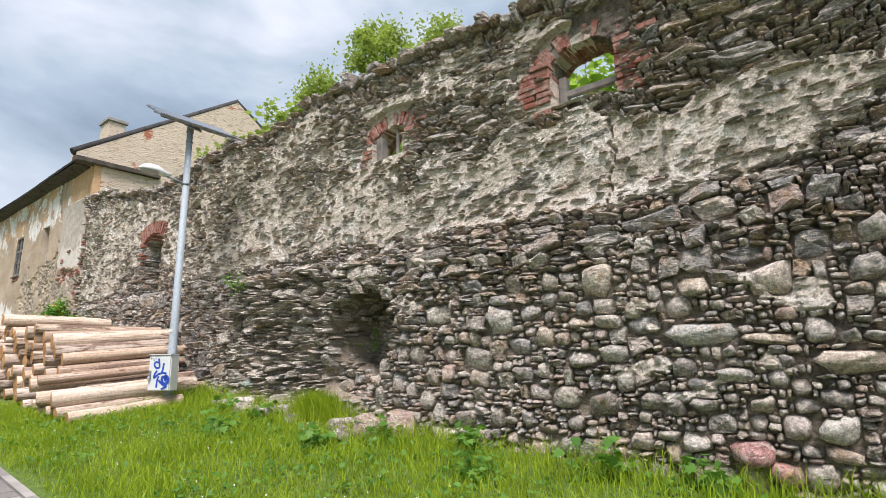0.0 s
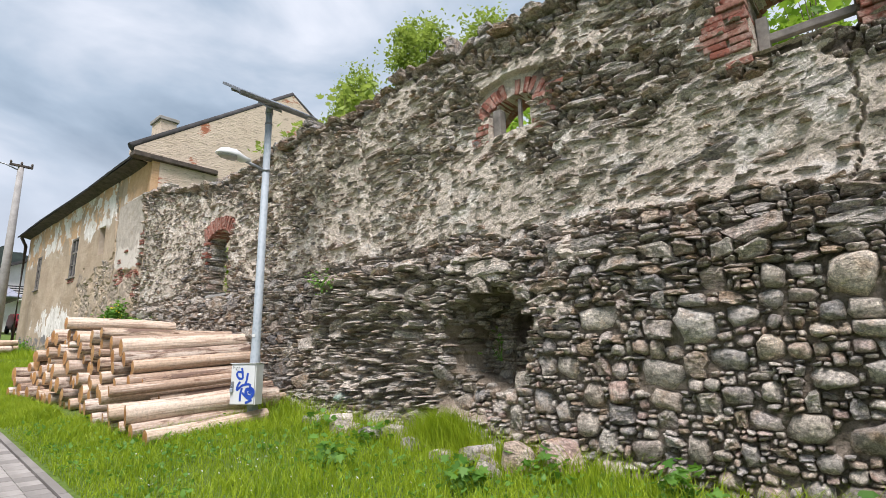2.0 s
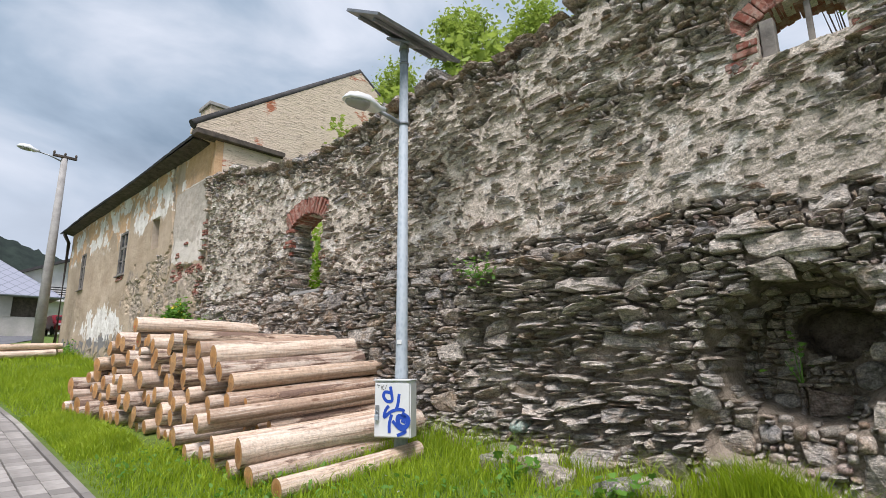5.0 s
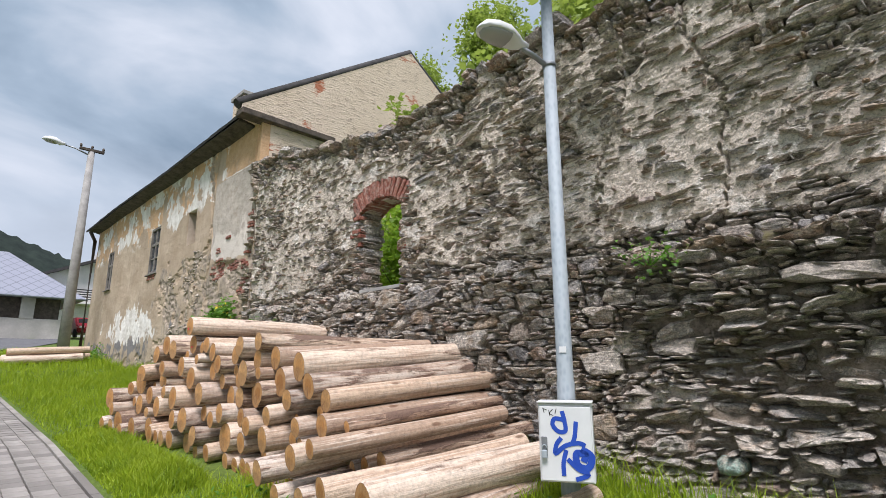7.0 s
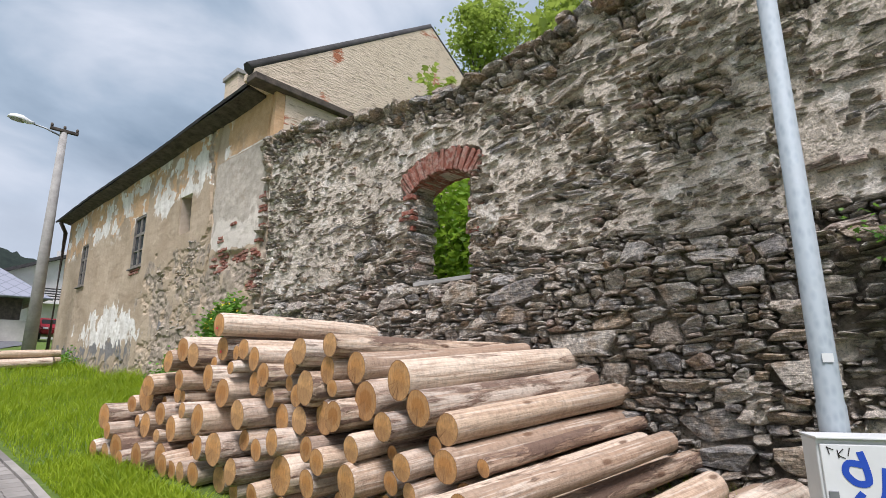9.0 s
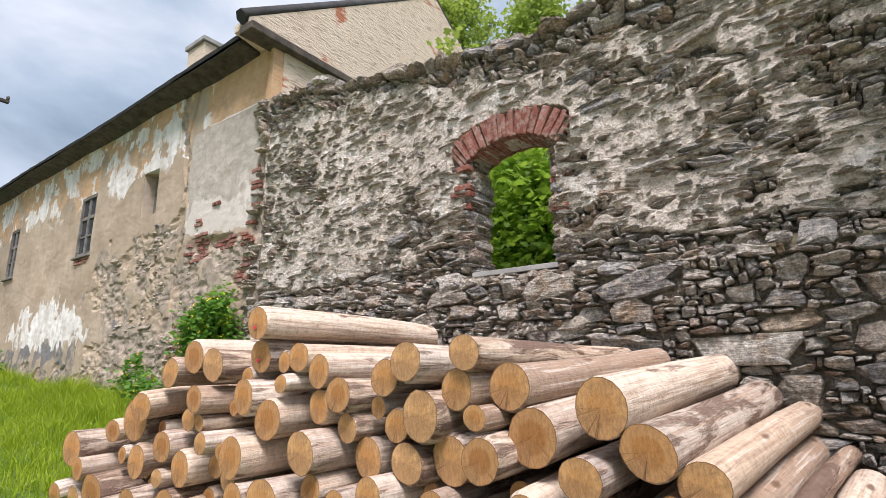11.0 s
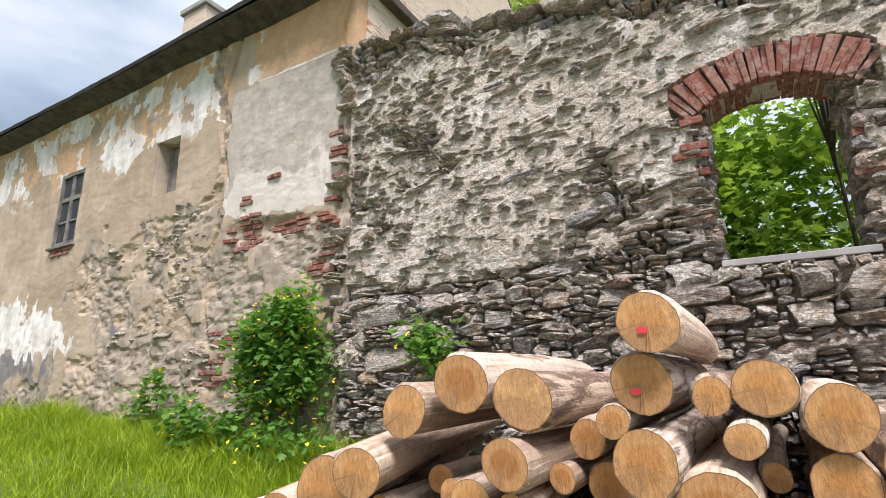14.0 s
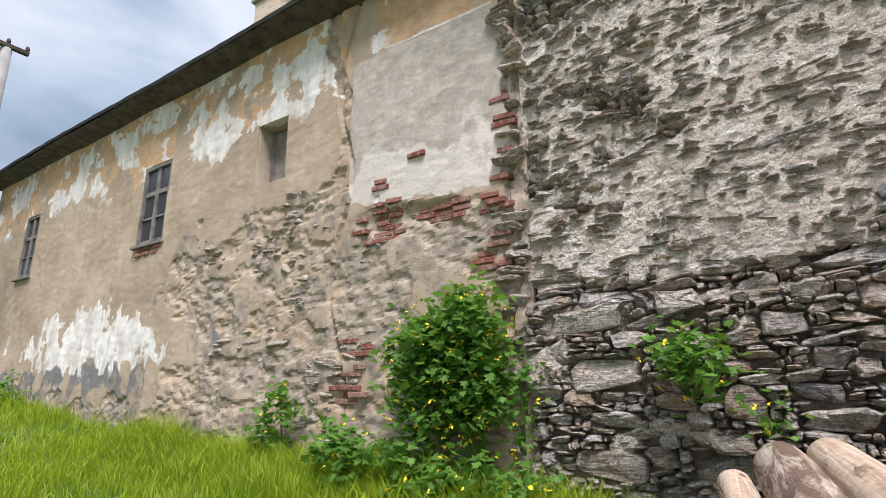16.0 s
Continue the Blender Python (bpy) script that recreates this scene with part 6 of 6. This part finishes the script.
# ---- concrete pole, road and houses beyond ----
def build_far_pole():
    x, y = -30.6, 4.35
    z0 = float(ground_z(x, y)) - 0.05
    p = hold("concrete_lamp_pole", x, y, z0)
    tagged(p, "tall grey concrete lamp pole with a long arm", "street lamp")
    part("pole", tube([(0, 0, 0), (-0.02, 0, 4), (-0.05, 0, 8.05)], [0.20, 0.16, 0.115], 16), CONCRETE, p)
    part("arm", tube([(-0.05, -0.05, 7.9), (-0.3, -0.5, 8.15), (-0.5, -1.0, 8.28)], [0.03, 0.03, 0.03], 8), ALU, p)
    lamp_head(p, pose(-0.44, -0.92, 8.27, 0, -8, math.degrees(math.atan2(-1.0, -0.45))), 0.95)
    part("crossarm", box(-0.06, 0.06, -0.42, 0.42, 8.06, 8.16, 0.01), DARKWOOD, p)
    for s in (-0.38, 0.0, 0.38):
        part("insulator", tube([(0, s, 8.14), (0, s, 8.24), (0, s, 8.3)], [0.03, 0.05, 0.03], 8), DARKWOOD, p)


def build_road():
    V, F = [], []
    xs = np.concatenate([np.arange(-34, -90, -2.0)])
    for x in xs:
        c = np.interp(-x, [34, 48, 90], [0.5, -1.0, -2])
        w = np.interp(-x, [34, 42, 48, 90], [2.6, 6.5, 8.0, 8.0])
        for y in (c - w, c, c + w):
            V.append((x, y, float(ground_z(x, y)) + 0.03))
    for i in range(len(xs) - 1):
        for j in range(2):
            F.append((i * 3 + j, (i + 1) * 3 + j, (i + 1) * 3 + j + 1, i * 3 + j + 1))
    me = mesh_of("road", V, [f[::-1] for f in F], ASPHALT)
    tagged(part("road", me), "pale asphalt road curving uphill", "road", kind="structure")


def build_houses():
    g = Mat("grey_diamond_slates", 0.55)
    v = g.where()
    lines = []
    for turn in (0.72, -0.72):
        n = g.t.nodes.new("ShaderNodeTexWave")
        n.wave_type, n.bands_direction = "BANDS", "Y"
        g.put(g.scaled(v, (1.0, 1.0, 1.6), (turn, 0, 0)), n.inputs["Vector"])
        n.inputs["Scale"].default_value = 0.55
        lines.append(g.ramp(n.outputs["Fac"], (0.0, 1.0), (0.05, 0.0)))
    c = g.mix(g.mix(1.0, lines[0], lines[1], "LIGHTEN"), (0.27, 0.28, 0.33), (0.15, 0.16, 0.19))
    slate = g.paint(g.mix(g.ramp(g.noise(v, 0.7, 4), (0.4, 0.0), (0.7, 0.4)), c, (0.24, 0.25, 0.29)))
    white = speckled("white_house_plaster", (0.62, 0.60, 0.57), (0.78, 0.76, 0.73), 1.5, bump=0.1)
    pale = speckled("worn_pale_plaster", (0.42, 0.40, 0.36), (0.62, 0.58, 0.53), 1.2, bump=0.2)

    def roof(prof, x0, x1, over=0.0):
        bm = bmesh.new()
        a, b = [bm.verts.new((x0, y, z)) for y, z in prof], [bm.verts.new((x1, y, z)) for y, z in prof]
        for i in range(len(prof)):
            j = (i + 1) % len(prof)
            bm.faces.new((a[i], a[j], b[j], b[i]))
        bm.faces.new(a[::-1])
        bm.faces.new(b)
        bmesh.ops.recalc_face_normals(bm, faces=bm.faces[:])
        return bm

    h = hold("low_shed_house", -53, 2.0, 3.3)
    tagged(h, "low pale house with a grey slate hip roof", "building")
    inv = h.matrix_basis.inverted()

    def add(o):
        o.matrix_parent_inverse = inv
        return o
    add(part("wall", box(-60, -48.6, -8, 7.2, 2.6, 4.7), pale, h))
    add(part("wall", box(-60, -48.9, -7.8, 6.9, 4.7, 6.0), DARKWOOD, h, "dark open loft band under the eave"))
    for y in (5.2, 2.2, -1.0):
        add(part("pier", box(-48.85, -48.55, y - 0.35, y + 0.35, 4.7, 6.0), pale, h))
    bm = bmesh.new()
    e = [bm.verts.new(p) for p in ((-48.0, 8.2, 6.05), (-48.0, -9, 6.05), (-61, -9, 6.05), (-61, 8.2, 6.05))]
    r = [bm.verts.new(p) for p in ((-54.5, 4.3, 9.7), (-54.5, -5, 9.7))]
    for f in ((e[0], e[1], r[1], r[0]), (e[1], e[2], r[1]), (e[2], e[3], r[0], r[1]), (e[3], e[0], r[0]), (e[3], e[2], e[1], e[0])):
        bm.faces.new(f)
    bmesh.ops.recalc_face_normals(bm, faces=bm.faces[:])
    add(part("roof", bm, slate, h, "grey diamond slate hip roof"))
    add(part("gutter", tube([(-47.95, -9, 6.0), (-47.95, 8.2, 6.0)], [0.07, 0.07], 8), ALU, h))

    h = hold("white_house", -67, 14, 4.6)
    tagged(h, "white house with a balcony and dark grey roof", "building")
    inv = h.matrix_basis.inverted()
    add(part("wall", box(-72, -62.0, 7.2, 20, 4.0, 9.3), white, h))
    add(part("roof", roof([(6.2, 9.0), (14.0, 12.4), (21.5, 9.0), (21.5, 8.8), (14.0, 12.15), (6.2, 8.75)], -73, -61.2), ROOFING, h, "dark grey saddle roof"))
    bm = bmesh.new()
    f = [bm.verts.new((-62.0, y, z)) for y, z in ((7.2, 9.3), (20, 9.3), (14, 12.0))]
    bm.faces.new(f)
    bk = [bm.verts.new((-62.2, y, z)) for y, z in ((7.2, 9.3), (20, 9.3), (14, 12.0))]
    bm.faces.new(bk[::-1])
    add(part("gable", bm, white, h))
    add(part("balcony", box(-62.0, -60.9, 8.2, 13.5, 7.0, 7.15), white, h))
    for z in (7.35, 7.55, 7.75, 7.95, 8.15):
        add(part("rail", box(-60.95, -60.90, 8.2, 13.5, z, z + 0.10), ROOFING, h))
    for y0, y1 in ((8.9, 10.3), (10.8, 12.2)):
        w = add(part("window", box(-62.06, -62.01, y0, y1, 7.2, 9.1), GLASS, h))
    add(part("chimney", box(-66.5, -65.9, 11.6, 12.2, 11.0, 12.3), white, h))

    gz = float(ground_z(-54, 9.2))
    car = hold("car", -54.0, 9.4, gz)
    tagged(car, "small dark red parked car", "car")
    red = speckled("dark_red_car_paint", (0.20, 0.012, 0.02), (0.26, 0.02, 0.03), 2, 0.3, bump=0)
    bm = bmesh.new()
    prof = [(-1.9, 0.35), (1.9, 0.35), (1.95, 0.75), (1.2, 0.95), (0.6, 1.5), (-1.3, 1.55), (-1.85, 0.95)]
    a, b = [bm.verts.new((x, -0.8, z)) for x, z in prof], [bm.verts.new((x, 0.8, z)) for x, z in prof]
    for i in range(len(prof)):
        j = (i + 1) % len(prof)
        bm.faces.new((a[i], a[j], b[j], b[i]))
    bm.faces.new(a[::-1])
    bm.faces.new(b)
    bmesh.ops.recalc_face_normals(bm, faces=bm.faces[:])
    bmesh.ops.bevel(bm, geom=bm.edges[:], offset=0.08, segments=2, affect="EDGES")
    part("body", bm, red, car)
    part("windscreen", box(0.75, 0.95, -0.62, 0.62, 1.0, 1.38), GLASS, car, "", pose(0.1, 0, 0.0))
    for x in (-1.2, 1.25):
        for y in (-0.78, 0.78):
            part("wheel", tube([(x, y - 0.1, 0.32), (x, y + 0.1, 0.32)], [0.32, 0.32], 16), ROOFING, car)
    for y in (-0.55, 0.55):
        part("headlight", box(1.9, 1.97, y - 0.15, y + 0.15, 0.68, 0.82, 0.02), ENAMEL, car)


def build_hills():
    """A wooded ridge far off, its crest roughened by tree tops."""
    g = Mat("far_forest", 0.95)
    v = g.where()
    g.paint(g.mix(g.ramp(g.noise(v, 0.09, 6, 0.7), (0.35, 0.0), (0.65, 1.0)), (0.008, 0.014, 0.012), (0.022, 0.034, 0.026)))
    far = g.m
    for name, x0, h, yy, slope in (("forest_hill", -430, 108, 37, -0.36), ("far_ridge", -700, 132, 120, -0.08)):
        ys = np.arange(-500, 420, 3.0)
        V, F = [], []
        for i, y in enumerate(ys):
            top = h + slope * (y - yy) + 8 * (float(fbm(y * 0.02, 0.3, 3)) - 0.5) + 5 * float(vnoise(y * 0.35, 1.5, 4))
            V += [(x0, y, -5), (x0 - 60, y, top * 0.55), (x0 - 130, y, top)]
        for i in range(len(ys) - 1):
            for j in range(2):
                F.append((i * 3 + j, i * 3 + j + 1, (i + 1) * 3 + j + 1, (i + 1) * 3 + j))
        tagged(part(name, mesh_of(name, V, F, far, True)), "distant wooded hill", "hill", kind="structure")


build_far_pole()
build_road()
build_houses()
build_hills()


# ---- rubble at the wall foot ----
def loose_stone(x, y, z, sx, sy, sz, seed, turn, material, label):
    v, f = stone_shape(seed, True)
    v2 = np.concatenate([v, v * (1, -1, 1)])
    bm = bmesh.new()
    for p in v2:
        bm.verts.new(p * (sx, sy, sz))
    bmesh.ops.convex_hull(bm, input=bm.verts[:])
    loose = [q for q in bm.verts if not q.link_faces]
    bmesh.ops.delete(bm, geom=loose, context="VERTS")
    ob = part("boulder", bm, material, None, "", pose(x, y, z, 0, turn, turn * 1.7))
    return tagged(ob, label, "stone", "fallen stones at the wall foot")


for k, (x, y, sx, sy, sz, turn) in enumerate(((-4.95, 4.72, 0.17, 0.14, 0.16, 20), (-5.5, 4.75, 0.2, 0.14, 0.09, -12), (-5.25, 4.62, 0.10, 0.1, 0.07, 30), (-4.62, 4.95, 0.22, 0.16, 0.18, -25), (-5.85, 4.6, 0.13, 0.1, 0.06, 8), (-5.1, 4.45, 0.12, 0.09, 0.06, 40), (-6.4, 4.75, 0.15, 0.12, 0.08, 15), (-7.1, 4.72, 0.2, 0.15, 0.1, -8), (-7.7, 4.75, 0.18, 0.14, 0.09, 12), (-8.4, 4.78, 0.16, 0.14, 0.09, 0), (-6.8, 4.85, 0.14, 0.12, 0.12, 50), (-8.0, 4.9, 0.2, 0.15, 0.13, -20))):
    loose_stone(x, y, float(ground_z(x, y)) + sz * 0.72, sx, sy, sz, 300 + k, turn, BOULDER, "fallen grey field stone lying against the wall")


# ---- paved path ----
def build_path():
    xs = np.arange(-34, 6.1, 0.5)
    V, F = [], []
    for x in xs:
        e = float(path_edge(x))
        for y in (-2.2, e - 0.10):
            V.append((x, y, float(ground_z(x, y)) - 0.02))
    F = [(i * 2, (i + 1) * 2, (i + 1) * 2 + 1, i * 2 + 1) for i in range(len(xs) - 1)]
    path = part("pavement", mesh_of("pavement", V, F, CONCRETE))
    tagged(path, "path of small grey paving blocks", "pavement", kind="structure")
    bm = bmesh.new()
    for x in np.arange(-30, 4, 1.0):
        e0, e1 = float(path_edge(x)), float(path_edge(x + 0.99))
        z0, z1 = float(ground_z(x, e0)), float(ground_z(x + 0.99, e1))
        vs = [bm.verts.new(p) for p in ((x, e0 - 0.09, z0 - 0.05), (x + 0.99, e1 - 0.09, z1 - 0.05), (x + 0.99, e1 - 0.01, z1 - 0.05), (x, e0 - 0.01, z0 - 0.05), (x, e0 - 0.09, z0 + 0.012), (x + 0.99, e1 - 0.09, z1 + 0.012), (x + 0.99, e1 - 0.01, z1 + 0.012), (x, e0 - 0.01, z0 + 0.012))]
        for f in ((4, 5, 6, 7), (0, 4, 7, 3), (1, 2, 6, 5), (0, 1, 5, 4), (3, 7, 6, 2)):
            bm.faces.new([vs[i] for i in f])
    part("edging", bm, PAVER, path, "narrow concrete edging stones")
    me = bpy.data.meshes.new("paver")
    b = box(-0.095, 0.095, -0.095, 0.095, -0.05, 0.012, 0.007)
    b.to_mesh(me)
    b.free()
    me.materials.append(PAVER)
    rng = np.random.RandomState(4)
    near, far = [], []
    for i, x in enumerate(np.arange(-26, 2.5, 0.2)):
        for j in range(16):
            y = float(path_edge(x)) - 0.21 - 0.2 * j
            row = (x + (0.1 if j % 2 else 0), y, float(ground_z(x, y)) + 0.002 * rng.rand(), 0.012 * (rng.rand() - 0.5))
            (near if -17 < x < -8 and j < 6 and len(near) < 290 else far).append(row)
    slope = math.atan(0.05)
    for x, y, z, t in near:
        ob = new("paver", me)
        ob.parent = path
        ob.matrix_basis = Matrix.Translation((x, y, z)) @ Matrix.Rotation(slope, 4, "Y") @ Matrix.Rotation(t, 4, "Z")
    v0 = np.array([(sx * 0.094, sy * 0.094, z) for z in (-0.03, 0.012) for sx, sy in ((-1, -1), (1, -1), (1, 1), (-1, 1))])
    V, F = [], []
    for k, (x, y, z, t) in enumerate(far):
        p = v0.copy()
        p[:, 2] -= p[:, 0] * math.tan(slope)
        V.append(p + (x, y, z))
        F += [[k * 8 + i for i in f] for f in ((4, 5, 6, 7), (0, 1, 5, 4), (1, 2, 6, 5), (2, 3, 7, 6), (3, 0, 4, 7))]
    tagged(part("pavers", mesh_of("pavers", np.concatenate(V), F, PAVER), None, path), "grey paving blocks", kind="stuff")


build_path()
build_stones()
build_facade_stones()
